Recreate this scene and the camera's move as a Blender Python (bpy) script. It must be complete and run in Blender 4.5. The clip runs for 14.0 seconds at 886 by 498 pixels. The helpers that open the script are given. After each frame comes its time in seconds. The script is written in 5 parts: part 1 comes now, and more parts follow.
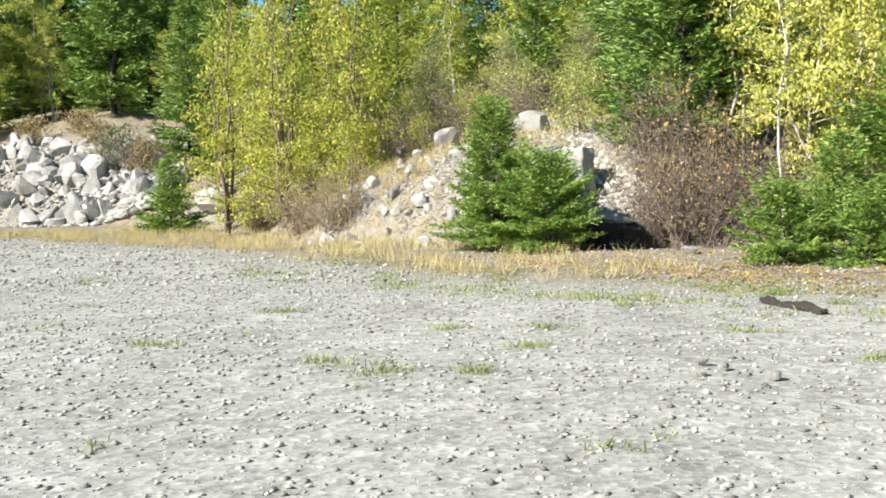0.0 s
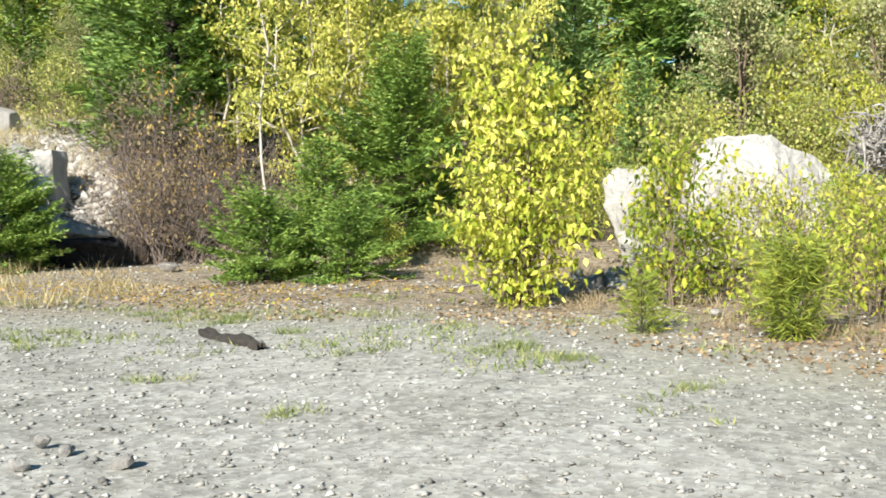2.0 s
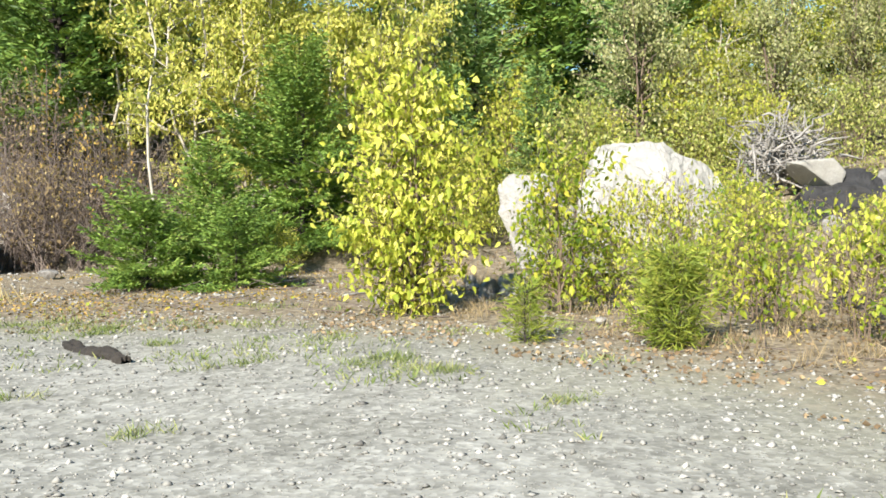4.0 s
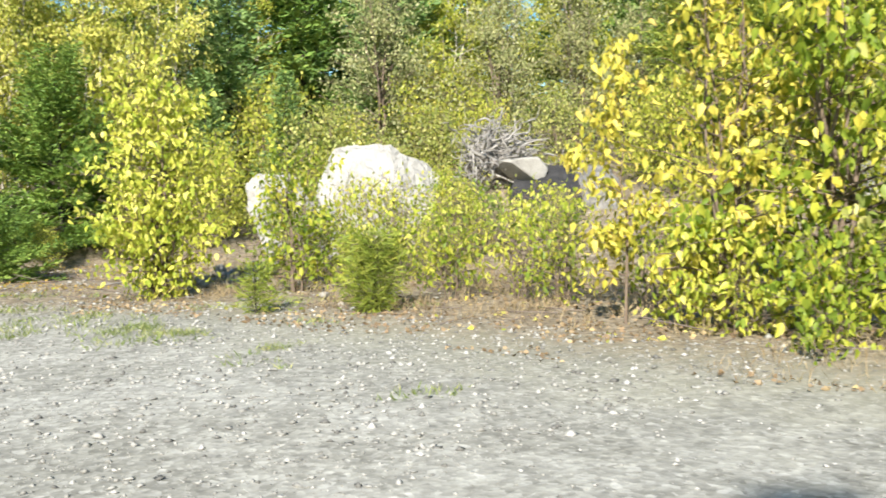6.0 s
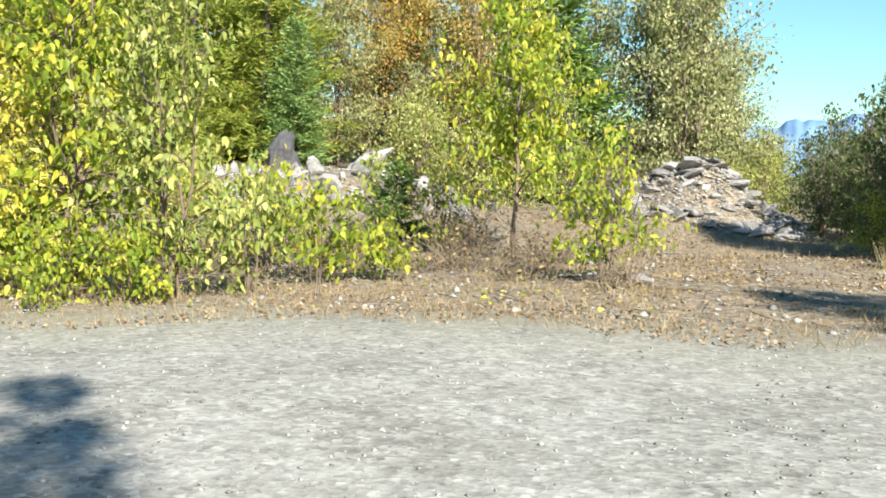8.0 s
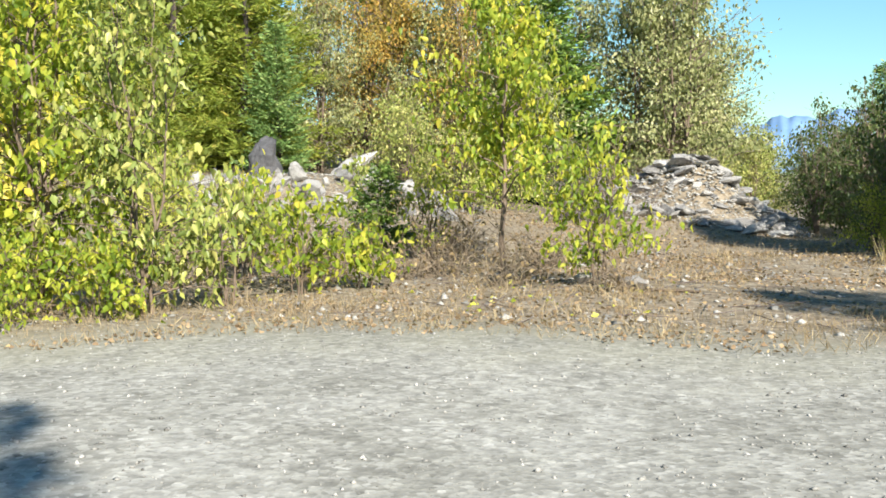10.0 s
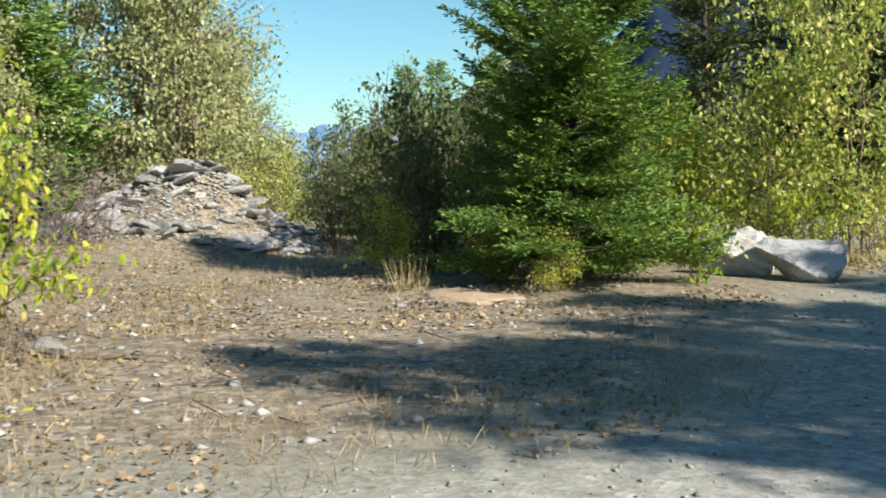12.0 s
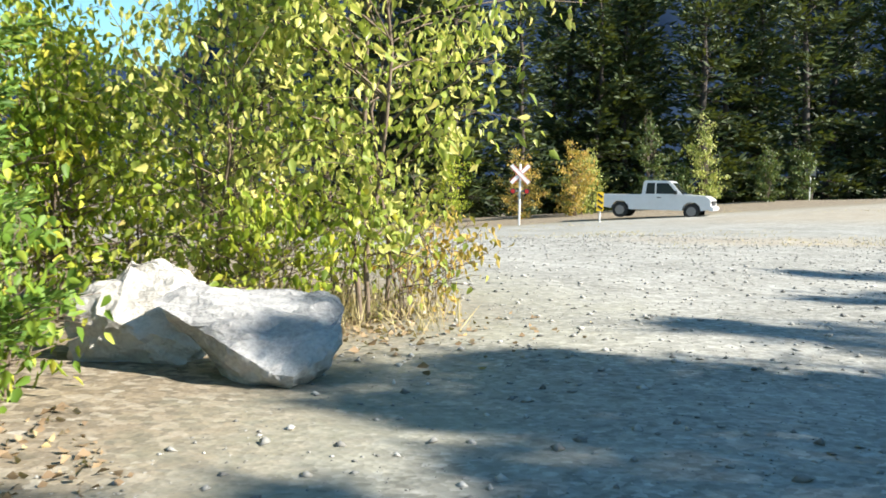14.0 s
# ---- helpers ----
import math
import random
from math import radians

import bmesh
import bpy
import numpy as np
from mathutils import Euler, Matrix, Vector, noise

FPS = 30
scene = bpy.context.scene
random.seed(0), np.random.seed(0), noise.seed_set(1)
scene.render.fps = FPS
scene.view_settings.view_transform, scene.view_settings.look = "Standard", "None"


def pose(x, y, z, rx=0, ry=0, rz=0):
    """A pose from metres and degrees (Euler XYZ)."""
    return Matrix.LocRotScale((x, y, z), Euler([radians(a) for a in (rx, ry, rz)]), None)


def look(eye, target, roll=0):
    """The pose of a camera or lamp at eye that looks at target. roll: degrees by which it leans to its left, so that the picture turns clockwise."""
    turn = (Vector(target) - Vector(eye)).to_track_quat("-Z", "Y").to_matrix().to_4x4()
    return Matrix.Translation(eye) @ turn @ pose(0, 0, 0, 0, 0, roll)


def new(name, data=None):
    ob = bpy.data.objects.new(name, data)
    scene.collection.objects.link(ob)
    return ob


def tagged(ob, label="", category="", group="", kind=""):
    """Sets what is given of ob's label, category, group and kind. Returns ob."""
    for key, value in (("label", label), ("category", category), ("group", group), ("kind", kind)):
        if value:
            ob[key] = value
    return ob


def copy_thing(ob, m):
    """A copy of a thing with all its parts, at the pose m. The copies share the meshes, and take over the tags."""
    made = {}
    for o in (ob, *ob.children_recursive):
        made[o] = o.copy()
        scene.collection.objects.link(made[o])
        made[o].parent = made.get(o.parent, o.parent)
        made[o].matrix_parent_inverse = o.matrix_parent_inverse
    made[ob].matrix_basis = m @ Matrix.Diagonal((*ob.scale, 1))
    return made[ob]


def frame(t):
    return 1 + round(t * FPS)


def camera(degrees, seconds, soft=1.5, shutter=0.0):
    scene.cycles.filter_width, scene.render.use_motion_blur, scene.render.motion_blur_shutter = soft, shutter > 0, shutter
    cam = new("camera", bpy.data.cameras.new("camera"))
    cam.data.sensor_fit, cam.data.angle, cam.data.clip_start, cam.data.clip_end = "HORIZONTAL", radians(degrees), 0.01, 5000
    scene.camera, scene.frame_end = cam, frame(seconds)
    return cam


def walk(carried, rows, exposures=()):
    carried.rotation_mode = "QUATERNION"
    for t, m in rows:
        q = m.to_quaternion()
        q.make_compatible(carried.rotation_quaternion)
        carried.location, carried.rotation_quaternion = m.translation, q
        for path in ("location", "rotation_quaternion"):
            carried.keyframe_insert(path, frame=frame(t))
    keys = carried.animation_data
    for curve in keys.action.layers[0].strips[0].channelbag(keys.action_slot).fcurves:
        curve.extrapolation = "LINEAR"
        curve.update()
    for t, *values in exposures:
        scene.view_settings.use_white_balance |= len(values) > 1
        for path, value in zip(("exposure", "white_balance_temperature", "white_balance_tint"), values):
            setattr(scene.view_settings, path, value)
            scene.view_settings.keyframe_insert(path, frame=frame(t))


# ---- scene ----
cam = camera(47.0, 14.0, soft=1.7, shutter=0.1)
ROWS = [
    (0.0, 0.000, -0.000, 1.269, -0.00, -3.46, 1.22),
    (0.5, 0.312, 0.481, 1.266, -6.64, -3.50, 0.40),
    (1.0, 0.661, 0.923, 1.272, -12.96, -3.61, 0.10),
    (1.5, 1.018, 1.288, 1.283, -19.30, -3.64, 0.24),
    (2.0, 1.450, 1.582, 1.271, -25.19, -3.46, 0.86),
    (2.5, 1.771, 1.770, 1.259, -29.13, -3.24, 0.53),
    (3.0, 1.827, 1.789, 1.260, -29.85, -3.21, 0.54),
    (3.2, 1.831, 1.766, 1.269, -29.86, -3.09, 0.51),
    (4.4, 1.750, 1.580, 1.280, -30.20, -3.40, 0.60),
    (5.5, 1.257, 0.626, 1.296, -33.78, -4.08, 0.88),
    (6.0, 1.064, -0.236, 1.267, -42.67, -3.62, 1.41),
    (6.5, 0.723, -1.156, 1.247, -53.49, -3.60, 0.40),
    (7.0, 0.216, -1.980, 1.291, -63.56, -3.43, 0.90),
    (7.5, -0.253, -2.517, 1.283, -71.44, -3.78, 0.43),
    (8.0, -0.589, -2.801, 1.310, -76.02, -4.27, -0.32),
    (8.2, -0.668, -2.849, 1.315, -76.90, -4.50, -0.58),
    (9.1, -0.745, -2.880, 1.310, -77.20, -4.35, 0.20),
    (10.3, 0.229, -2.682, 1.295, -76.79, -3.94, 1.17),
    (10.5, 0.490, -2.677, 1.301, -77.86, -3.98, 1.42),
    (11.0, 1.307, -2.741, 1.292, -83.40, -4.02, 1.15),
    (11.5, 2.256, -3.113, 1.267, -92.63, -3.79, 0.15),
    (12.0, 3.295, -3.615, 1.312, -101.47, -4.16, 1.18),
    (12.5, 4.648, -4.382, 1.295, -109.68, -4.90, 1.80),
    (13.0, 5.915, -5.297, 1.234, -117.01, -4.60, 0.13),
    (13.5, 7.402, -6.476, 1.195, -121.48, -4.39, -0.07),
    (14.0, 8.929, -7.742, 1.119, -124.70, -3.99, -1.14),
]
EXPOSURES = [(0.0, 1.22), (1.0, 1.17), (2.2, 1.06), (5.5, 1.08), (8.2, 1.18), (10.5, 1.02), (11.0, 0.95), (11.5, 0.85), (12.5, 0.98), (13.2, 1.17), (14.0, 1.42)]
walk(cam, [(t, pose(x, y, z, 90 + pitch, roll, yaw)) for t, x, y, z, yaw, pitch, roll in ROWS], EXPOSURES)

# ---- light ----
SUN_YAW, SUN_UP = 127.0, 34.0
to_sun = Vector((-math.sin(radians(SUN_YAW)) * math.cos(radians(SUN_UP)), math.cos(radians(SUN_YAW)) * math.cos(radians(SUN_UP)), math.sin(radians(SUN_UP))))
world = bpy.data.worlds.new("daylight")
scene.world = world
world.use_nodes = True
sky = world.node_tree.nodes.new("ShaderNodeTexSky")
sky.sky_type = "NISHITA"
sky.sun_disc = False
sky.sun_elevation, sky.sun_rotation = radians(SUN_UP), radians(360 - SUN_YAW)
sky.air_density, sky.dust_density, sky.ozone_density = 1.15, 0.05, 2.2
tint = world.node_tree.nodes.new("ShaderNodeMix")
tint.data_type, tint.blend_type = "RGBA", "MULTIPLY"
tint.inputs["Factor"].default_value, tint.inputs["B"].default_value = 1.0, (0.74, 1.08, 1.14, 1)
world.node_tree.links.new(sky.outputs[0], tint.inputs["A"])
world.node_tree.links.new(tint.outputs["Result"], world.node_tree.nodes["Background"].inputs[0])
world.node_tree.nodes["Background"].inputs[1].default_value = 0.064
sun_data = bpy.data.lights.new("sun", "SUN")
sun_data.energy, sun_data.angle, sun_data.color = 5.0, radians(0.53), (1.0, 0.93, 0.82)
sun = new("sun", sun_data)
sun.matrix_world = look(to_sun * 60, (0, 0, 0))

# ---- materials ----
def material(name):
    m = bpy.data.materials.new(name)
    m.use_nodes = True
    return m, m.node_tree.nodes, m.node_tree.links, m.node_tree.nodes["Principled BSDF"]


def ramp(nodes, stops):
    r = nodes.new("ShaderNodeValToRGB")
    el = r.color_ramp.elements
    while len(el) < len(stops):
        el.new(0.5)
    for e, (at, col) in zip(el, stops):
        e.position, e.color = at, (*col, 1)
    return r


def noise_node(nodes, links, scale, detail=4.0, rough=0.6, coords="Object"):
    tc = nodes.new("ShaderNodeTexCoord")
    n = nodes.new("ShaderNodeTexNoise")
    n.inputs["Scale"].default_value, n.inputs["Detail"].default_value, n.inputs["Roughness"].default_value = scale, detail, rough
    links.new(tc.outputs[coords], n.inputs["Vector"])
    return n


def mixer(nodes, links, fac, a, b, mode="MIX"):
    m = nodes.new("ShaderNodeMix")
    m.data_type, m.blend_type = "RGBA", mode
    for sock, val in ((m.inputs["Factor"], fac), (m.inputs["A"], a), (m.inputs["B"], b)):
        if isinstance(val, (int, float)):
            sock.default_value = val
        elif isinstance(val, tuple):
            sock.default_value = (*val, 1)
        else:
            links.new(val, sock)
    return m.outputs["Result"]


def bump(nodes, links, height, strength, dist, bsdf):
    b = nodes.new("ShaderNodeBump")
    b.inputs["Strength"].default_value, b.inputs["Distance"].default_value = strength, dist
    links.new(height, b.inputs["Height"])
    links.new(b.outputs[0], bsdf.inputs["Normal"])


def leaf_material(name, stops, glow=0.35, rough=0.5):
    """Leaves: each leaf its own colour, clumps vary, light shines through."""
    m, n, l, p = material(name)
    geo = n.new("ShaderNodeNewGeometry")
    r = ramp(n, stops)
    clump = noise_node(n, l, 1.7, 2.0)
    add = n.new("ShaderNodeMath")
    add.operation = "MULTIPLY_ADD"
    l.new(clump.outputs["Fac"], add.inputs[0])
    add.inputs[1].default_value = 1.1
    off = n.new("ShaderNodeMath")
    off.operation = "MULTIPLY_ADD"
    l.new(geo.outputs["Random Per Island"], off.inputs[0])
    off.inputs[1].default_value, off.inputs[2].default_value = 0.7, -0.4
    l.new(off.outputs[0], add.inputs[2])
    l.new(add.outputs[0], r.inputs[0])
    l.new(r.outputs[0], p.inputs["Base Color"])
    p.inputs["Roughness"].default_value = rough
    p.inputs["Specular IOR Level"].default_value = 0.28
    t = n.new("ShaderNodeBsdfTranslucent")
    bright = mixer(n, l, 0.35, r.outputs[0], (0.45, 0.52, 0.03))
    l.new(bright, t.inputs["Color"])
    mx = n.new("ShaderNodeMixShader")
    mx.inputs[0].default_value = glow
    l.new(p.outputs[0], mx.inputs[1])
    l.new(t.outputs[0], mx.inputs[2])
    l.new(mx.outputs[0], n["Material Output"].inputs[0])
    return m


LEAF_YELLOW = leaf_material("leaf_yellow", [(0.0, (0.14, 0.23, 0.03)), (0.35, (0.42, 0.48, 0.06)), (0.68, (0.68, 0.67, 0.12)), (1.0, (0.85, 0.74, 0.26))], 0.36, 0.45)
LEAF_GOLD = leaf_material("leaf_golden", [(0.0, (0.2, 0.25, 0.03)), (0.35, (0.52, 0.48, 0.07)), (0.7, (0.78, 0.67, 0.13)), (1.0, (0.84, 0.62, 0.2))], 0.35, 0.45)
LEAF_LIME = leaf_material("leaf_yellow_green", [(0.0, (0.07, 0.135, 0.022)), (0.38, (0.26, 0.36, 0.045)), (0.72, (0.54, 0.57, 0.075)), (1.0, (0.84, 0.68, 0.11))], 0.48, 0.42)
LEAF_STAND = leaf_material("leaf_yellow_olive", [(0.0, (0.15, 0.2, 0.03)), (0.4, (0.38, 0.43, 0.06)), (0.75, (0.62, 0.61, 0.11)), (1.0, (0.8, 0.66, 0.2))], 0.44, 0.45)
LEAF_GREY = leaf_material("leaf_grey_green", [(0.0, (0.1, 0.125, 0.05)), (0.4, (0.26, 0.285, 0.115)), (0.75, (0.46, 0.46, 0.22)), (1.0, (0.62, 0.58, 0.32))], 0.3, 0.36)
LEAF_POPLAR = leaf_material("leaf_dull_green", [(0.0, (0.09, 0.135, 0.035)), (0.4, (0.25, 0.31, 0.075)), (0.75, (0.44, 0.46, 0.13)), (1.0, (0.66, 0.6, 0.2))], 0.3, 0.4)
LEAF_GREEN = leaf_material("leaf_green", [(0.0, (0.069, 0.147, 0.0232)), (0.5, (0.172, 0.293, 0.0392)), (0.8, (0.345, 0.431, 0.0544)), (1.0, (0.69, 0.621, 0.0936))])
LEAF_OLIVE = leaf_material("leaf_olive", [(0.0, (0.1, 0.147, 0.0354)), (0.4, (0.271, 0.325, 0.0767)), (0.75, (0.543, 0.543, 0.177)), (1.0, (0.732, 0.649, 0.26))], 0.32, 0.4)
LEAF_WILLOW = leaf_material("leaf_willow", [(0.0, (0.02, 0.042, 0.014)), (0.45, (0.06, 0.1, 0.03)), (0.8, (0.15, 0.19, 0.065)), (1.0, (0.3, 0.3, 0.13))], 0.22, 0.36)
LEAF_COTTON = leaf_material("leaf_cottonwood", [(0.0, (0.11, 0.17, 0.035)), (0.4, (0.34, 0.42, 0.09)), (0.75, (0.68, 0.66, 0.2)), (1.0, (0.82, 0.66, 0.25))], 0.45, 0.34)
LEAF_BIRCH = leaf_material("leaf_pale_yellow", [(0.0, (0.2, 0.25, 0.05)), (0.4, (0.46, 0.48, 0.1)), (0.75, (0.7, 0.66, 0.17)), (1.0, (0.78, 0.66, 0.2))], 0.35, 0.5)
LEAF_RUST = leaf_material("leaf_rust", [(0.0, (0.209, 0.201, 0.0517)), (0.4, (0.418, 0.319, 0.0805)), (0.75, (0.616, 0.401, 0.103)), (1.0, (0.66, 0.33, 0.0805))], 0.35, 0.5)
LEAF_BROWN = leaf_material("leaf_brown", [(0.0, (0.13, 0.095, 0.05)), (0.5, (0.31, 0.225, 0.12)), (0.8, (0.48, 0.38, 0.19)), (1.0, (0.62, 0.5, 0.2))], 0.2, 0.7)
NEEDLE = leaf_material("needle_green", [(0.0, (0.04, 0.085, 0.022)), (0.5, (0.13, 0.23, 0.048)), (0.85, (0.26, 0.38, 0.08)), (1.0, (0.42, 0.48, 0.14))], 0.17, 0.55)
NEEDLE_BLUE = leaf_material("needle_blue_green", [(0.0, (0.07, 0.14, 0.04)), (0.5, (0.18, 0.3, 0.09)), (0.85, (0.32, 0.42, 0.14)), (1.0, (0.46, 0.5, 0.19))], 0.2, 0.55)
NEEDLE_FIR = leaf_material("needle_deep_green", [(0.0, (0.026, 0.062, 0.014)), (0.45, (0.085, 0.17, 0.03)), (0.8, (0.17, 0.27, 0.05)), (1.0, (0.29, 0.36, 0.08))], 0.17, 0.55)
NEEDLE_LARCH = leaf_material("needle_yellow_green", [(0.0, (0.13, 0.19, 0.03)), (0.5, (0.27, 0.34, 0.055)), (0.85, (0.42, 0.43, 0.08)), (1.0, (0.57, 0.47, 0.1))], 0.34, 0.55)
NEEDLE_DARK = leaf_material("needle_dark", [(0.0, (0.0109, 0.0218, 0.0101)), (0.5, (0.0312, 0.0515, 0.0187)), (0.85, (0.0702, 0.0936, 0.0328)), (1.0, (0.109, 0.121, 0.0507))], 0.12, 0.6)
NEEDLE_YOUNG = leaf_material("needle_fresh_green", [(0.0, (0.045, 0.095, 0.02)), (0.45, (0.15, 0.26, 0.05)), (0.8, (0.28, 0.4, 0.08)), (1.0, (0.44, 0.5, 0.14))], 0.2, 0.55)
LITTER = leaf_material("leaf_litter", [(0.0, (0.1, 0.07, 0.045)), (0.5, (0.27, 0.19, 0.115)), (0.8, (0.42, 0.32, 0.2)), (1.0, (0.6, 0.48, 0.22))], 0.15, 0.8)
WEED = leaf_material("olive_weed", [(0.0, (0.09, 0.13, 0.04)), (0.5, (0.2, 0.26, 0.085)), (1.0, (0.44, 0.42, 0.19))], 0.2, 0.7)
DRY_WEED = leaf_material("dry_weed", [(0.0, (0.16, 0.11, 0.065)), (0.5, (0.34, 0.26, 0.15)), (1.0, (0.56, 0.47, 0.3))], 0.2, 0.8)
STRAW = leaf_material("dry_grass", [(0.0, (0.3, 0.235, 0.11)), (0.5, (0.52, 0.425, 0.21)), (0.85, (0.66, 0.565, 0.32)), (1.0, (0.3, 0.32, 0.1))], 0.25, 0.7)


def bark_material(name, a, b, scale=18.0):
    m, n, l, p = material(name)
    t = noise_node(n, l, scale, 6.0, 0.7)
    t2 = noise_node(n, l, 3.0, 3.0)
    r = ramp(n, [(0.3, a), (0.7, b)])
    l.new(mixer(n, l, 0.4, t.outputs["Fac"], t2.outputs["Fac"]), r.inputs[0])
    l.new(r.outputs[0], p.inputs["Base Color"])
    p.inputs["Roughness"].default_value = 0.85
    bump(n, l, t.outputs["Fac"], 0.6, 0.01, p)
    return m


BARK = bark_material("bark_grey_brown", (0.09, 0.065, 0.045), (0.26, 0.2, 0.15))
BARK_PALE = bark_material("bark_pale", (0.28, 0.25, 0.2), (0.62, 0.58, 0.5), 9.0)
BARK_DARK = bark_material("bark_dark", (0.02, 0.016, 0.013), (0.07, 0.055, 0.045))
TWIG = bark_material("twig_purple_brown", (0.08, 0.062, 0.054), (0.27, 0.22, 0.19))
ROTTEN = bark_material("rotten_bark", (0.008, 0.007, 0.006), (0.05, 0.042, 0.035), 26.0)
OLD_STUMP = bark_material("weathered_stump", (0.03, 0.03, 0.034), (0.13, 0.13, 0.135), 14.0)
DRY_STEM = bark_material("dry_stem", (0.13, 0.1, 0.07), (0.36, 0.29, 0.2))
DEADWOOD = bark_material("weathered_wood", (0.16, 0.15, 0.14), (0.46, 0.44, 0.41), 12.0)


def rock_material(name, dark, mid, light):
    m, n, l, p = material(name)
    big = noise_node(n, l, 2.2, 6.0, 0.65)
    fine = noise_node(n, l, 34.0, 4.0, 0.75)
    info = n.new("ShaderNodeObjectInfo")
    add = n.new("ShaderNodeMath")
    add.operation = "MULTIPLY_ADD"
    l.new(info.outputs["Random"], add.inputs[0])
    add.inputs[1].default_value = 0.22
    l.new(mixer(n, l, 0.4, big.outputs["Fac"], fine.outputs["Fac"]), add.inputs[2])
    r = ramp(n, [(0.36, dark), (0.52, mid), (0.72, light)])
    l.new(add.outputs[0], r.inputs[0])
    l.new(r.outputs[0], p.inputs["Base Color"])
    p.inputs["Roughness"].default_value = 0.85
    bump(n, l, mixer(n, l, 0.5, big.outputs["Fac"], fine.outputs["Fac"]), 0.8, 0.05, p)
    return m


ROCK_PALE = rock_material("pale_granite", (0.1, 0.097, 0.09), (0.26, 0.25, 0.235), (0.5, 0.485, 0.455))
ROCK_WHITE = rock_material("white_granite", (0.12, 0.113, 0.1), (0.33, 0.315, 0.285), (0.56, 0.54, 0.5))
ROCK_BLEACHED = rock_material("bleached_granite", (0.16, 0.155, 0.14), (0.31, 0.3, 0.275), (0.45, 0.44, 0.41))
ROCK_GREY = rock_material("grey_rock", (0.07, 0.07, 0.07), (0.19, 0.185, 0.175), (0.4, 0.39, 0.37))
ROCK_SPLIT = rock_material("split_granite", (0.07, 0.07, 0.074), (0.25, 0.25, 0.25), (0.52, 0.515, 0.505))
# near-black rock colour with shade painted in, for a boulder and a hollow
ROCK_SHADED = rock_material("shade_dark_rock", (0.005, 0.005, 0.006), (0.01, 0.01, 0.012), (0.04, 0.04, 0.042))
SAND = rock_material("orange_sand", (0.24, 0.17, 0.11), (0.38, 0.28, 0.19), (0.5, 0.4, 0.29))


def pebble_material(name, a, b, c, d):
    m, n, l, p = material(name)
    geo = n.new("ShaderNodeNewGeometry")
    r = ramp(n, [(0.0, a), (0.3, b), (0.75, c), (1.0, d)])
    l.new(geo.outputs["Random Per Island"], r.inputs[0])
    l.new(r.outputs[0], p.inputs["Base Color"])
    p.inputs["Roughness"].default_value = 0.85
    return m


PEBBLE = pebble_material("gravel_pebbles", (0.12, 0.118, 0.11), (0.24, 0.238, 0.22), (0.36, 0.355, 0.33), (0.5, 0.49, 0.46))
RUBBLE = pebble_material("pale_rubble", (0.12, 0.11, 0.095), (0.24, 0.222, 0.195), (0.38, 0.36, 0.32), (0.58, 0.56, 0.52))


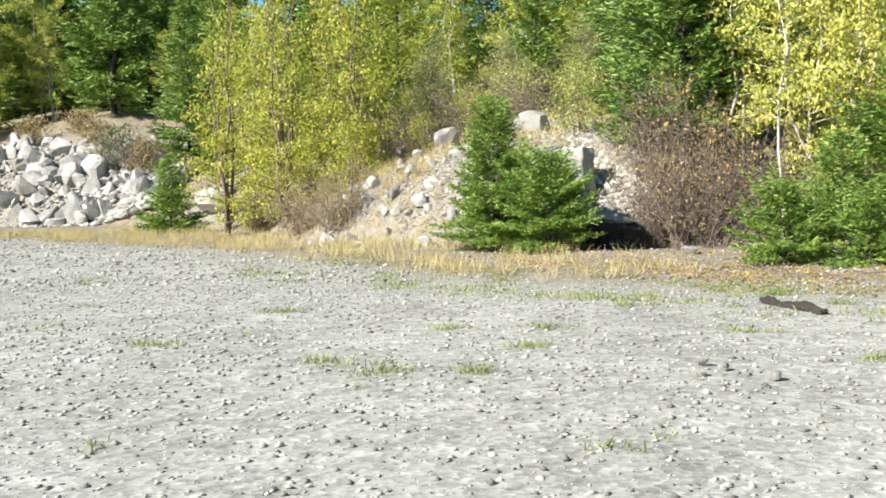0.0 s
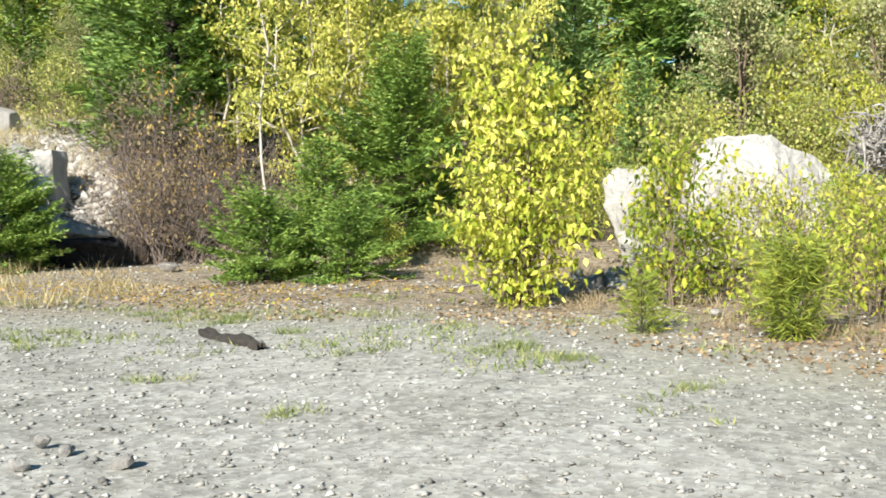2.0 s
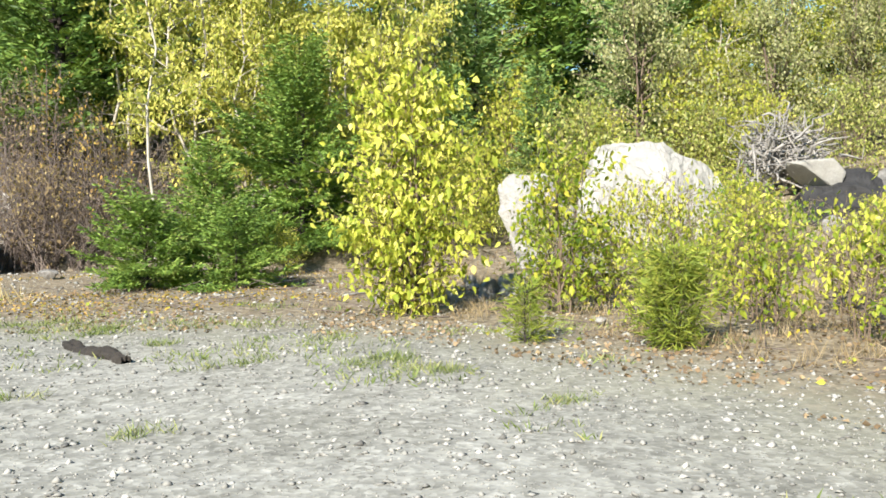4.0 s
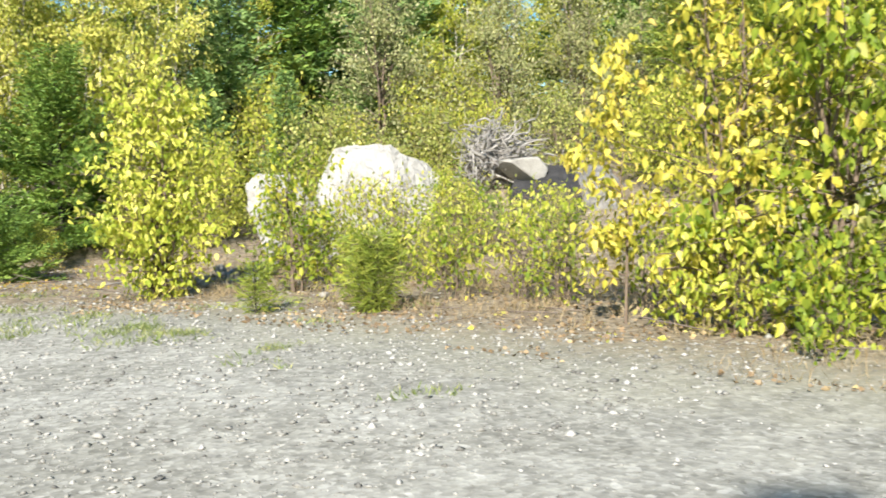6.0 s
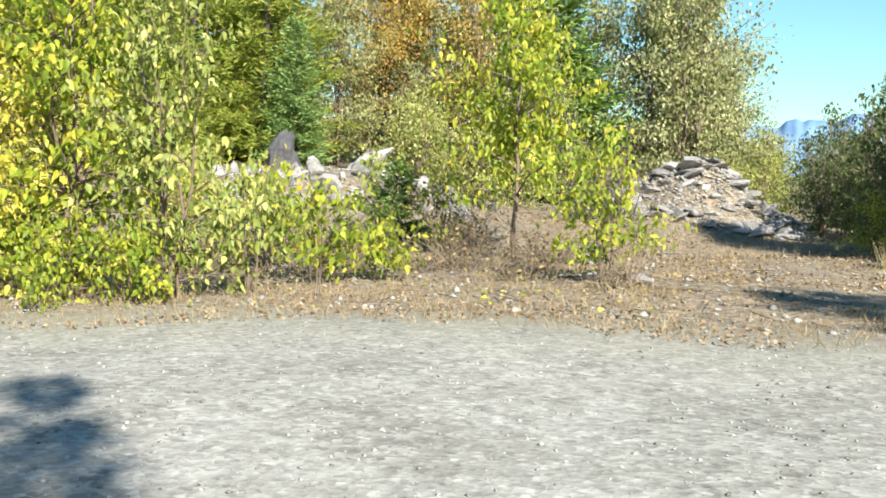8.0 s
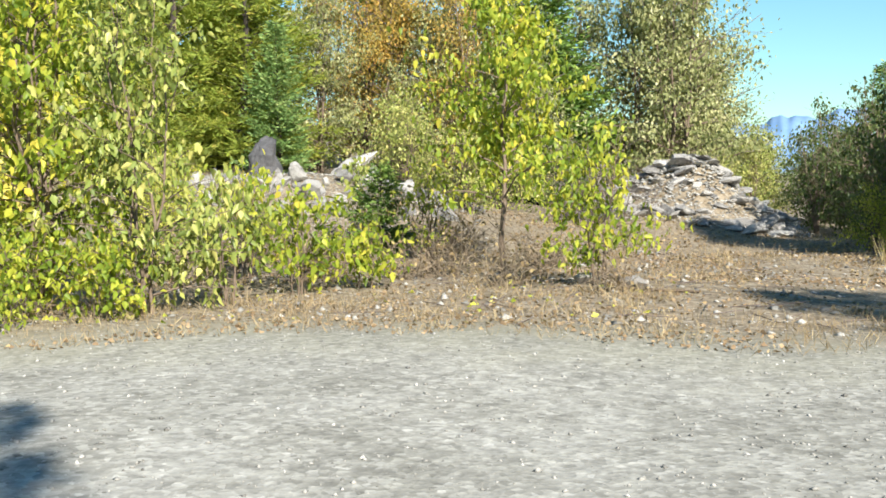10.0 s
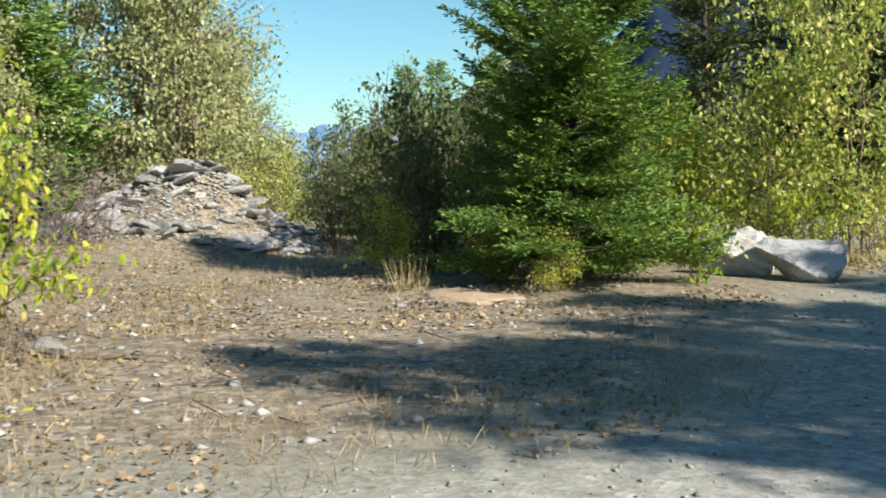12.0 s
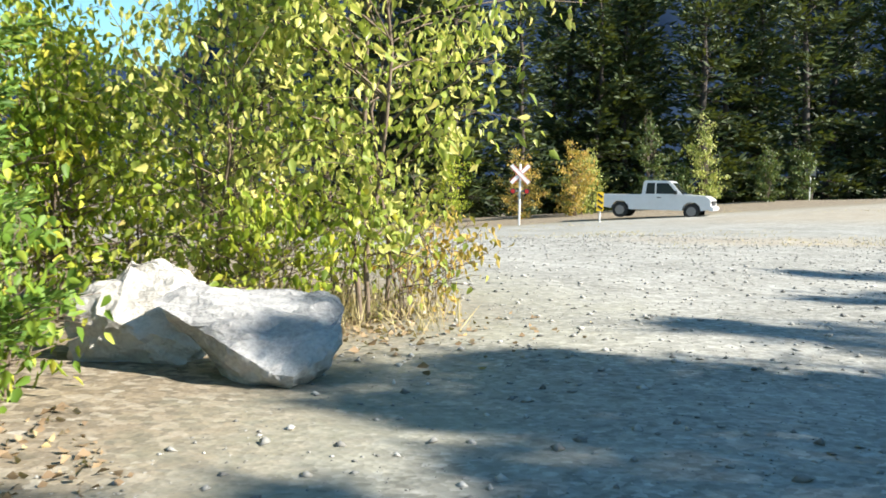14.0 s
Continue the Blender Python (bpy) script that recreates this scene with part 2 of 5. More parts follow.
def ground_material():
    """Compacted pale gravel that turns into brown duff and straw past the lot's edge (attribute verge, metres past it)."""
    m, n, l, p = material("gravel_ground")
    att = n.new("ShaderNodeAttribute")
    att.attribute_name = "verge"
    patch = noise_node(n, l, 0.8, 7.0, 0.75)
    mid = noise_node(n, l, 5.0, 5.0, 0.7)
    fine = noise_node(n, l, 42.0, 3.0, 0.7)
    tc = n.new("ShaderNodeTexCoord")
    vor = n.new("ShaderNodeTexVoronoi")
    vor.inputs["Scale"].default_value = 24.0
    l.new(tc.outputs["Object"], vor.inputs["Vector"])
    stones = ramp(n, [(0.0, (0.1, 0.1, 0.092)), (0.35, (0.24, 0.238, 0.215)), (0.75, (0.38, 0.378, 0.345)), (1.0, (0.6, 0.595, 0.56))])
    l.new(vor.outputs["Color"], stones.inputs[0])
    dust = ramp(n, [(0.34, (0.18, 0.178, 0.15)), (0.5, (0.31, 0.308, 0.275)), (0.64, (0.43, 0.43, 0.4))])
    l.new(patch.outputs["Fac"], dust.inputs[0])
    gravel = mixer(n, l, 0.5, dust.outputs[0], stones.outputs[0])
    clods = noise_node(n, l, 11.0, 5.0, 0.75)
    gravel = mixer(n, l, 0.6, gravel, mid.outputs["Fac"], "OVERLAY")
    gravel = mixer(n, l, 0.5, gravel, clods.outputs["Fac"], "OVERLAY")
    weeds = n.new("ShaderNodeMath")
    weeds.operation = "MULTIPLY_ADD"
    l.new(patch.outputs["Fac"], weeds.inputs[0])
    weeds.inputs[1].default_value = 7.0
    l.new(att.outputs["Fac"], weeds.inputs[2])
    green = n.new("ShaderNodeMapRange")
    green.inputs["From Min"].default_value, green.inputs["From Max"].default_value, green.inputs["To Max"].default_value = 1.6, 4.2, 0.6
    l.new(weeds.outputs[0], green.inputs["Value"])
    gravel = mixer(n, l, green.outputs[0], gravel, mixer(n, l, clods.outputs["Fac"], (0.1, 0.1, 0.055), (0.34, 0.32, 0.2)))
    duff = ramp(n, [(0.32, (0.08, 0.068, 0.048)), (0.5, (0.2, 0.173, 0.128)), (0.66, (0.36, 0.325, 0.26))])
    l.new(mixer(n, l, 0.5, mid.outputs["Fac"], fine.outputs["Fac"]), duff.inputs[0])
    fleck = n.new("ShaderNodeTexVoronoi")
    fleck.inputs["Scale"].default_value = 17.0
    l.new(tc.outputs["Object"], fleck.inputs["Vector"])
    bits = ramp(n, [(0.0, (0.05, 0.04, 0.028)), (0.3, (0.16, 0.125, 0.085)), (0.6, (0.3, 0.235, 0.155)), (0.85, (0.42, 0.37, 0.29)), (1.0, (0.6, 0.57, 0.5))])
    l.new(fleck.outputs["Color"], bits.inputs[0])
    floor_cover = mixer(n, l, clods.outputs["Fac"], duff.outputs[0], bits.outputs[0])
    edge = n.new("ShaderNodeMath")
    edge.operation = "MULTIPLY_ADD"
    l.new(mid.outputs["Fac"], edge.inputs[0])
    edge.inputs[1].default_value = 2.4
    l.new(att.outputs["Fac"], edge.inputs[2])
    step = n.new("ShaderNodeMapRange")
    step.inputs["From Min"].default_value, step.inputs["From Max"].default_value = 0.7, 2.0
    l.new(edge.outputs[0], step.inputs["Value"])
    earth = n.new("ShaderNodeAttribute")
    earth.attribute_name = "bare"
    dirt = ramp(n, [(0.3, (0.13, 0.115, 0.09)), (0.5, (0.25, 0.225, 0.185)), (0.7, (0.4, 0.375, 0.33))])
    l.new(mixer(n, l, 0.5, mid.outputs["Fac"], clods.outputs["Fac"]), dirt.inputs[0])
    floor_cover = mixer(n, l, earth.outputs["Fac"], floor_cover, dirt.outputs[0])
    tan = mixer(n, l, clods.outputs["Fac"], (0.26, 0.21, 0.14), (0.5, 0.42, 0.3))
    worn = n.new("ShaderNodeMath")
    worn.operation = "MULTIPLY"
    l.new(earth.outputs["Fac"], worn.inputs[0])
    l.new(mid.outputs["Fac"], worn.inputs[1])
    gravel = mixer(n, l, worn.outputs[0], gravel, tan)
    l.new(mixer(n, l, step.outputs[0], gravel, floor_cover), p.inputs["Base Color"])
    p.inputs["Roughness"].default_value = 0.95
    p.inputs["Specular IOR Level"].default_value = 0.2
    hgt = mixer(n, l, 0.5, vor.outputs["Distance"], mid.outputs["Fac"])
    bump(n, l, hgt, 0.4, 0.02, p)
    return m


GROUND = ground_material()


def plain(name, col, rough=0.5, metal=0.0, spec=0.5, coat=0.0):
    m, n, l, p = material(name)
    t = noise_node(n, l, 6.0, 4.0)
    dirt = mixer(n, l, t.outputs["Fac"], tuple(c * 0.88 for c in col), tuple(min(1, c * 1.06) for c in col))
    l.new(dirt, p.inputs["Base Color"])
    p.inputs["Roughness"].default_value, p.inputs["Metallic"].default_value = rough, metal
    p.inputs["Specular IOR Level"].default_value, p.inputs["Coat Weight"].default_value = spec, coat
    return m

# ---- mesh helpers ----
rng = np.random.default_rng(7)


def mesh_from(name, verts, tris, mat, smooth=False):
    me = bpy.data.meshes.new(name)
    verts, tris = np.asarray(verts, dtype=np.float32), np.asarray(tris, dtype=np.int32)
    me.vertices.add(len(verts))
    me.vertices.foreach_set("co", verts.ravel())
    me.loops.add(tris.size)
    me.loops.foreach_set("vertex_index", tris.ravel())
    me.polygons.add(len(tris))
    me.polygons.foreach_set("loop_start", np.arange(0, tris.size, 3, dtype=np.int32))
    me.polygons.foreach_set("loop_total", np.full(len(tris), 3, dtype=np.int32))
    if smooth:
        me.polygons.foreach_set("use_smooth", np.ones(len(tris), dtype=bool))
    me.materials.append(mat)
    me.update(calc_edges=True)
    me.validate()
    return me


class Geo:
    """Gathers triangles of one part."""

    def __init__(self):
        self.v, self.f, self.n = [], [], 0

    def add(self, verts, tris):
        self.v.append(np.asarray(verts, dtype=float))
        self.f.append(np.asarray(tris, dtype=int) + self.n)
        self.n += len(verts)

    def mesh(self, name, mat, smooth=False):
        return mesh_from(name, np.concatenate(self.v), np.concatenate(self.f), mat, smooth)


def part(name, data, parent, label="", mat=None):
    """Links a mesh, or a bmesh with a material, as one part under a thing or a part."""
    if mat is not None:
        me = bpy.data.meshes.new(name)
        data.to_mesh(me)
        data.free()
        me.materials.append(mat)
        data = me
    ob = new(name, data)
    ob.parent = parent
    return tagged(ob, label)


def thing(name, m, label, category, group="", kind=""):
    ob = new(name)
    ob.empty_display_size = 0.2
    ob.matrix_basis = m
    return tagged(ob, label, category, group, kind)


def solo(name, data, m, label, category="", group="", kind=""):
    ob = new(name, data)
    ob.matrix_basis = m
    return tagged(ob, label, category, group, kind)


def tube(geo, pts, radii, sides=6):
    pts, radii = np.asarray(pts, float), np.asarray(radii, float)
    d = np.gradient(pts, axis=0)
    d /= np.linalg.norm(d, axis=1)[:, None] + 1e-9
    ref = np.where(np.abs(d[:, 2:3]) > 0.9, np.array([[1.0, 0, 0]]), np.array([[0, 0, 1.0]]))
    a = np.cross(d, ref)
    a /= np.linalg.norm(a, axis=1)[:, None] + 1e-9
    b = np.cross(d, a)
    ang = np.linspace(0, 2 * math.pi, sides, endpoint=False)
    ring = a[:, None] * np.cos(ang)[None, :, None] + b[:, None] * np.sin(ang)[None, :, None]
    v = (pts[:, None] + ring * radii[:, None, None]).reshape(-1, 3)
    n, k = len(pts), sides
    i, j = np.meshgrid(np.arange(n - 1), np.arange(k), indexing="ij")
    q0, q1 = (i * k + j).ravel(), (i * k + (j + 1) % k).ravel()
    f = np.concatenate([np.stack([q0, q1, q1 + k], 1), np.stack([q0, q1 + k, q0 + k], 1)])
    tip = np.stack([np.full(k - 2, (n - 1) * k), (n - 1) * k + np.arange(1, k - 1), (n - 1) * k + np.arange(2, k)], 1)
    geo.add(v, np.concatenate([f, tip]))


def unit(v):
    return v / (np.linalg.norm(v, axis=-1, keepdims=True) + 1e-9)


def kites(geo, base, way, size, width, fold=0.2, r=None):
    """Leaves or needle tufts: folded kites that start at base and point along way."""
    r = r or rng
    n = len(base)
    way = unit(way)
    side = unit(np.cross(way, unit(r.normal(size=(n, 3)))))
    up = np.cross(side, way)
    s, w = np.asarray(size).reshape(-1, 1) * np.ones((n, 1)), np.asarray(width).reshape(-1, 1) * np.ones((n, 1))
    mid = base + way * s * 0.42
    v = np.stack([base, mid + side * s * w * 0.5 + up * s * fold * w, base + way * s, mid - side * s * w * 0.5 + up * s * fold * w], 1).reshape(-1, 3)
    k = np.arange(n)[:, None] * 4
    f = np.concatenate([k + np.array([[0, 1, 2]]), k + np.array([[0, 2, 3]])])
    geo.add(v, f)


def leaf_blades(geo, base, way, size, width, r):
    """Pointed oval leaves, folded along the midrib and curled at the tip."""
    n = len(base)
    way = unit(way)
    side = unit(np.cross(way, unit(r.normal(size=(n, 3)))))
    up = np.cross(side, way)
    s, w = np.asarray(size).reshape(-1, 1), width * r.uniform(0.75, 1.1, (n, 1))
    curl = r.uniform(-0.25, 0.1, (n, 1))
    rows = [base]
    for at, half in ((0.24, 0.47), (0.6, 0.34)):
        for e in (1, -1):
            rows.append(base + way * s * at + side * (e * half) * s * w + up * s * (0.1 + curl * at * at))
    rows.append(base + way * s + up * s * curl)
    rows.append(base + way * s * 0.42 + up * s * curl * 0.2)
    v = np.stack(rows, 1).reshape(-1, 3)
    k = np.arange(n)[:, None] * 7
    f = np.concatenate([k + np.array([t]) for t in ((0, 1, 6), (1, 3, 6), (3, 5, 6), (5, 4, 6), (4, 2, 6), (2, 0, 6))])
    geo.add(v, f)


def broadleaf(name, m, label, category, height, spread, leaf_mat, stems=3, branches=14, leaves=3000, leaf=0.09, bark=BARK, seed=1, low=0.12,
              droop=0.95, lean=0.25, shape=0.55, width=0.58, group="", thick=0.02, scatter=0.1, clump=0.7, blade=True):
    """A poplar, birch or shrub: wobbly stems, rising branches and hanging leaves."""
    r = np.random.default_rng(seed)
    root = thing(name, m, label, category, group)
    wood, crown = Geo(), Geo()
    seats, weights = [], []
    for s in range(stems):
        az = 2 * math.pi * s / stems + r.uniform(-0.6, 0.6)
        out = np.array([math.cos(az), math.sin(az), 0])
        h = height * (r.uniform(0.72, 1.0) if s else 1.0)
        t = np.linspace(0, 1, 9)
        reach = lean * spread * (1 if stems > 1 else 0.15) * r.uniform(0.5, 1.2)
        stem = out * 0.06 * (stems > 1) + t[:, None] ** 1.2 * out * reach + np.array([0, 0, 1]) * t[:, None] * h
        stem[1:-1] += r.normal(scale=0.012 * height, size=(7, 3)) * np.array([1, 1, 0])
        stem[0, 2] -= 0.08
        rad = thick * height / 3 * (1 - 0.88 * t)
        tube(wood, stem, rad, 6)
        for b in range(branches):
            u = low + (0.97 - low) * (b + r.uniform(0, 1)) / branches
            p0 = np.array([np.interp(u, t, stem[:, c]) for c in range(3)])
            prof = math.sin(math.pi * min(1, max(0.04, (u - low * 0.6) / (1.08 - low * 0.6))) ** shape) ** 0.8
            ln = spread * prof * r.uniform(0.55, 1.1)
            a2 = r.uniform(0, 2 * math.pi)
            rise = r.uniform(0.35, 1.0) * (0.5 + u)
            w = unit(np.array([math.cos(a2), math.sin(a2), rise]))
            q = np.linspace(0, 1, 6)[:, None]
            br = p0 + w * q * ln + np.array([0, 0, -0.18 * ln]) * q ** 2 + r.normal(scale=0.02 * ln + 0.002, size=(6, 3)) * q
            tube(wood, br, np.interp(u, t, rad) * 0.5 * (1 - 0.85 * q[:, 0]) + 0.0015, 4)
            seats.append(br)
            weights.append(ln + 0.08)
            for k in range(2):
                c0 = br[r.integers(1, 5)]
                w2 = unit(w * 0.6 + r.normal(size=3) * 0.6)
                tw = c0 + w2 * q * ln * r.uniform(0.25, 0.5)
                tube(wood, tw, 0.0035 * (1 - 0.6 * q[:, 0]) * max(1, height / 4), 3)
                seats.append(tw)
                weights.append(ln * 0.4 + 0.05)
    wts = np.array(weights) * r.lognormal(0.0, clump, len(weights))
    wts /= wts.sum()
    pick = r.choice(len(seats), size=leaves, p=wts)
    pos = r.uniform(0.15, 1.0, size=leaves) ** 0.75 * 5
    i = np.minimum(pos.astype(int), 4)
    fr = (pos - i)[:, None]
    S = np.array(seats)
    base = S[pick, i] * (1 - fr) + S[pick, np.minimum(i + 1, 5)] * fr + r.normal(scale=scatter * max(0.5, spread) ** 0.5, size=(leaves, 3)) * np.array([1, 1, 0.8])
    base[:, 2] = np.maximum(base[:, 2], 0.03)
    way = r.normal(size=(leaves, 3)) * 0.55 + np.array([0, 0, -droop])
    if blade:
        leaf_blades(crown, base, way, leaf * r.uniform(0.4, 1.0, leaves) ** 0.7 * r.uniform(0.85, 1.35, leaves), width, r)
    else:
        kites(crown, base, way, leaf * r.uniform(0.6, 1.25, leaves), width, 0.18, r)
    part("trunk", wood.mesh("trunk", bark, True), root)
    part("crown", crown.mesh("crown", leaf_mat), root)
    return root


def conifer(name, m, label, category, height, radius, mat, seed=1, whorl=0.16, per=6, tuft=0.1, bark=BARK_DARK, low=0.02, droop=0.35, group="", ragged=0.25, power=0.85, bushy=1.0, fluff=0.13, slim=0.3):
    """A spruce or fir: a straight trunk, limbs at uneven heights, twigs all round them and brushes of needles."""
    r = np.random.default_rng(seed)
    root = thing(name, m, label, category, group)
    wood, crown = Geo(), Geo()
    tz = np.linspace(-0.1, height * 0.97, 8)
    wob = r.normal(scale=0.006 * height, size=(8, 2))
    wob[0] = 0
    trunk = np.column_stack([wob, tz])
    tube(wood, trunk, 0.014 * height * (1 - 0.93 * np.linspace(0, 1, 8)) + 0.003, 7)
    shift = r.uniform(-40, 40)
    z = low * height
    up = np.array([0, 0, 1.0])
    while z < height * 0.985:
        for b in range(per):
            zb = min(max(z + r.uniform(-1, 1) * whorl, low * height), height * 0.985)
            u = zb / height
            az = r.uniform(0, 2 * math.pi)
            out = np.array([math.cos(az), math.sin(az), 0])
            lump = 1 + ragged * 1.9 * noise.noise(Vector((out[0] * 1.3, out[1] * 1.3, zb * 2.2 / radius + shift)))
            ln = max(radius * ((1 - u) ** power + 0.04) * r.uniform(1 - ragged, 1 + 0.5 * ragged) * lump, 0.08)
            q = np.linspace(0, 1, 5)[:, None]
            rise = 0.6 * u + r.uniform(-0.05, 0.3)
            line = up * zb + out * q * ln + up * ln * (rise * q - droop * (1 - u) * q ** 2 + 0.25 * q ** 3)
            tube(wood, line, (0.006 * height * 0.4 * (1 - u) + 0.003) * (1 - 0.8 * q[:, 0]), 3)
            nt = max(4, int(bushy * ln / tuft * 2.2))
            f = np.tile(np.linspace(0.18, 1.0, nt), 2)
            sgn = np.repeat([-1.0, 1.0], nt)
            p = np.stack([np.interp(f, q[:, 0], line[:, c]) for c in range(3)], 1)
            sidew = np.array([-out[1], out[0], 0])
            tl = np.maximum((0.08 + 0.36 * (1 - f)) * ln, tuft * 0.8) * r.uniform(0.5, 1.25, 2 * nt)
            tw = unit(out * 0.8 + sidew * sgn[:, None] * r.uniform(0.2, 1.1, (2 * nt, 1)) + up * r.normal(0.12, fluff, (2 * nt, 1)) + r.normal(scale=0.15, size=(2 * nt, 3)))
            k = np.maximum(1, np.round(tl / (tuft * 0.5)).astype(int))
            idx = np.repeat(np.arange(2 * nt), k)
            frac = np.concatenate([(np.arange(c) + 0.3) / c for c in k])
            base = p[idx] + tw[idx] * (tl[idx] * frac)[:, None] + r.normal(scale=tuft * 0.14, size=(len(idx), 3))
            way = tw[idx] + np.cross(tw[idx], up) * np.where(np.arange(len(idx)) % 2 == 0, 0.45, -0.45)[:, None] + r.normal(scale=0.26, size=(len(idx), 3)) + up * 0.05
            kites(crown, base, way, tuft * r.uniform(0.7, 1.25, len(idx)), slim, 0.25, r)
        z += whorl * (1.15 - 0.55 * u)
    part("trunk", wood.mesh("trunk", bark, True), root)
    part("crown", crown.mesh("crown", mat), root)
    return root


def rock_mesh(seed, mat, sub=2, rough=0.22, cuts=5, squash=(1, 1, 0.75), name="rock", smooth=False, near=0.26):
    """A broken stone about 1 m across, faceted by random planes."""
    r = np.random.default_rng(seed)
    bm = bmesh.new()
    bmesh.ops.create_icosphere(bm, subdivisions=sub, radius=0.5)
    planes = [(Vector(unit(r.normal(size=3))), r.uniform(near, near + 0.14)) for _ in range(cuts)]
    off = Vector(r.uniform(-50, 50, size=3))
    for v in bm.verts:
        c = v.co.copy()
        c *= 1 + rough * noise.noise(c * 2.2 + off) * 1.6 + rough * 0.35 * noise.noise(c * 6 + off)
        if sub > 3:
            c *= 1 - 0.5 * rough * abs(noise.noise(c * 4 - off)) + 0.12 * rough * noise.noise(c * 14 + off)
        for nrm, d in planes:
            over = c.dot(nrm) - d
            if over > 0:
                c -= nrm * over * 0.92
        v.co = Vector((c.x * squash[0], c.y * squash[1], c.z * squash[2]))
    me = bpy.data.meshes.new(name)
    bm.to_mesh(me)
    bm.free()
    if smooth:
        me.polygons.foreach_set("use_smooth", np.ones(len(me.polygons), dtype=bool))
    me.materials.append(mat)
    return me


def box(bm, x0, x1, y0, y1, z0, z1, bev=0.0):
    vs = [bm.verts.new((x, y, z)) for z in (z0, z1) for y in (y0, y1) for x in (x0, x1)]
    fs = [bm.faces.new([vs[i] for i in q]) for q in ((0, 2, 3, 1), (4, 5, 7, 6), (0, 1, 5, 4), (2, 6, 7, 3), (0, 4, 6, 2), (1, 3, 7, 5))]
    if bev:
        bmesh.ops.bevel(bm, geom=list({e for f in fs for e in f.edges}), offset=bev, segments=2, affect="EDGES")
    return bm


# ---- ground ----
# foot of the bank round the lot: x, y, steepness, shelf height
FOOT = np.array([(-70, 75, 0.5, 6.0), (-22, 45.5, 1.0, 5.6), (-17.5, 43.3, 0.95, 4.1), (-13.5, 41.3, 0.8, 2.5), (-9, 39, 0.7, 1.9), (-3.5, 25.5, 1.1, 2.9), (0.0, 21.4, 1.6, 3.0), (3.6, 20.8, 1.5, 2.7), (6.5, 19.6, 0.5, 1.8), (9.0, 17, 0.18, 0.8),
                 (10.6, 12, 0.14, 0.8), (12.2, 6, 0.14, 0.9), (13.2, 1, 0.14, 0.9), (14.8, -2.3, 0.13, 0.8), (22, -4.0, 0.13, 0.7), (34, -5, 0.1, 0.6), (70, -6, 0.1, 0.5)])
# where gravel gives way to duff and grass
EDGE = np.array([(-70, 66), (-13.6, 31), (-5, 22.5), (-0.7, 15.6), (1.6, 13.3), (4.5, 11.8), (6.4, 9.6), (7.0, 6.8), (7.0, 4.6), (7.3, 2.6), (8.4, 1.0), (8.4, -1.2), (7.9, -3.6), (8.6, -6.0), (11.6, -8.2),
                 (14.2, -10.9), (16.2, -13.0), (22, -15.2), (40, -18)])


def past_line(x, y, line):
    """Signed distance past a polyline (positive on its far side) and the place along it."""
    best = np.full(x.shape, 1e9)
    sign = np.ones(x.shape)
    where = np.zeros(x.shape)
    for i in range(len(line) - 1):
        a, b = line[i, :2], line[i + 1, :2]
        d = b - a
        t = np.clip(((x - a[0]) * d[0] + (y - a[1]) * d[1]) / (d @ d), 0, 1)
        dx, dy = x - a[0] - t * d[0], y - a[1] - t * d[1]
        dist = np.hypot(dx, dy)
        s = np.where(d[0] * dy - d[1] * dx > 0, 1.0, -1.0)
        near = dist < best
        best, sign, where = np.where(near, dist, best), np.where(near, s, sign), np.where(near, i + t, where)
    return best * sign, where


def ease(t):
    t = np.clip(t, 0, 1)
    return t * t * (3 - 2 * t)


def height(x, y):
    """Ground height: a level lot, a bank round it, and a slow fall toward the railway."""
    x, y = np.asarray(x, float), np.asarray(y, float)
    d, w = past_line(x, y, FOOT)
    d = np.maximum(d, 0)
    steep, shelf = np.interp(w, range(len(FOOT)), FOOT[:, 2]), np.interp(w, range(len(FOOT)), FOOT[:, 3])
    z = shelf * (1 - np.exp(-d * steep / shelf)) + 0.13 * np.maximum(d - 4, 0) * np.exp(-np.maximum(d - 60, 0) / 80)
    z = np.minimum(z, 16)
    a, b = (x - 8.9) * 0.822 - (y + 7.7) * 0.569, -(x - 8.9) * 0.569 - (y + 7.7) * 0.822
    fall = ease((a - 12) / 38) * (-1.1 + 0.078 * (np.clip(b, -6, 26) - 3.9)) * (d <= 0)
    fall -= 4.5 * ease((a - 62) / 14) * (d <= 0)
    z = z + 1.2 * np.exp(-(((x - 22.9) / 1.7) ** 2 + ((y + 2.6) / 1.7) ** 2)) + 0.35 * np.exp(-(((x - 22.6) / 0.9) ** 2 + ((y + 3.2) / 0.8) ** 2)) + 0.75 * np.exp(-(((x - 16.0) / 1.2) ** 2 + ((y - 13.9) / 1.2) ** 2)) + 0.55 * np.exp(-(((x - 18.7) / 1.3) ** 2 + ((y - 4.6) / 2.8) ** 2))
    lumps = 0.035 * np.sin(1.1 * x + 0.6 * y) * np.sin(0.8 * y - 0.5 * x) + 0.05 * ease(d / 3) * np.sin(1.9 * x + 0.7) * np.sin(2.3 * y)
    return z + fall + lumps * 0.7


def hz(x, y):
    return float(height(np.array([x]), np.array([y]))[0])


def ground_at(x, y, turn=0.0, size=1.0, sink=0.0):
    return pose(x, y, hz(x, y) - sink, 0, 0, turn) @ Matrix.Scale(size, 4)


def build_ground():
    def axis(lo, hi, step):
        core = np.arange(lo, hi + step, step)
        out = np.cumsum(step * 1.35 ** np.arange(1, 24))
        return np.concatenate([lo - out[::-1], core, hi + out])
    xs, ys = axis(-24, 36, 0.45), axis(-26, 50, 0.45)
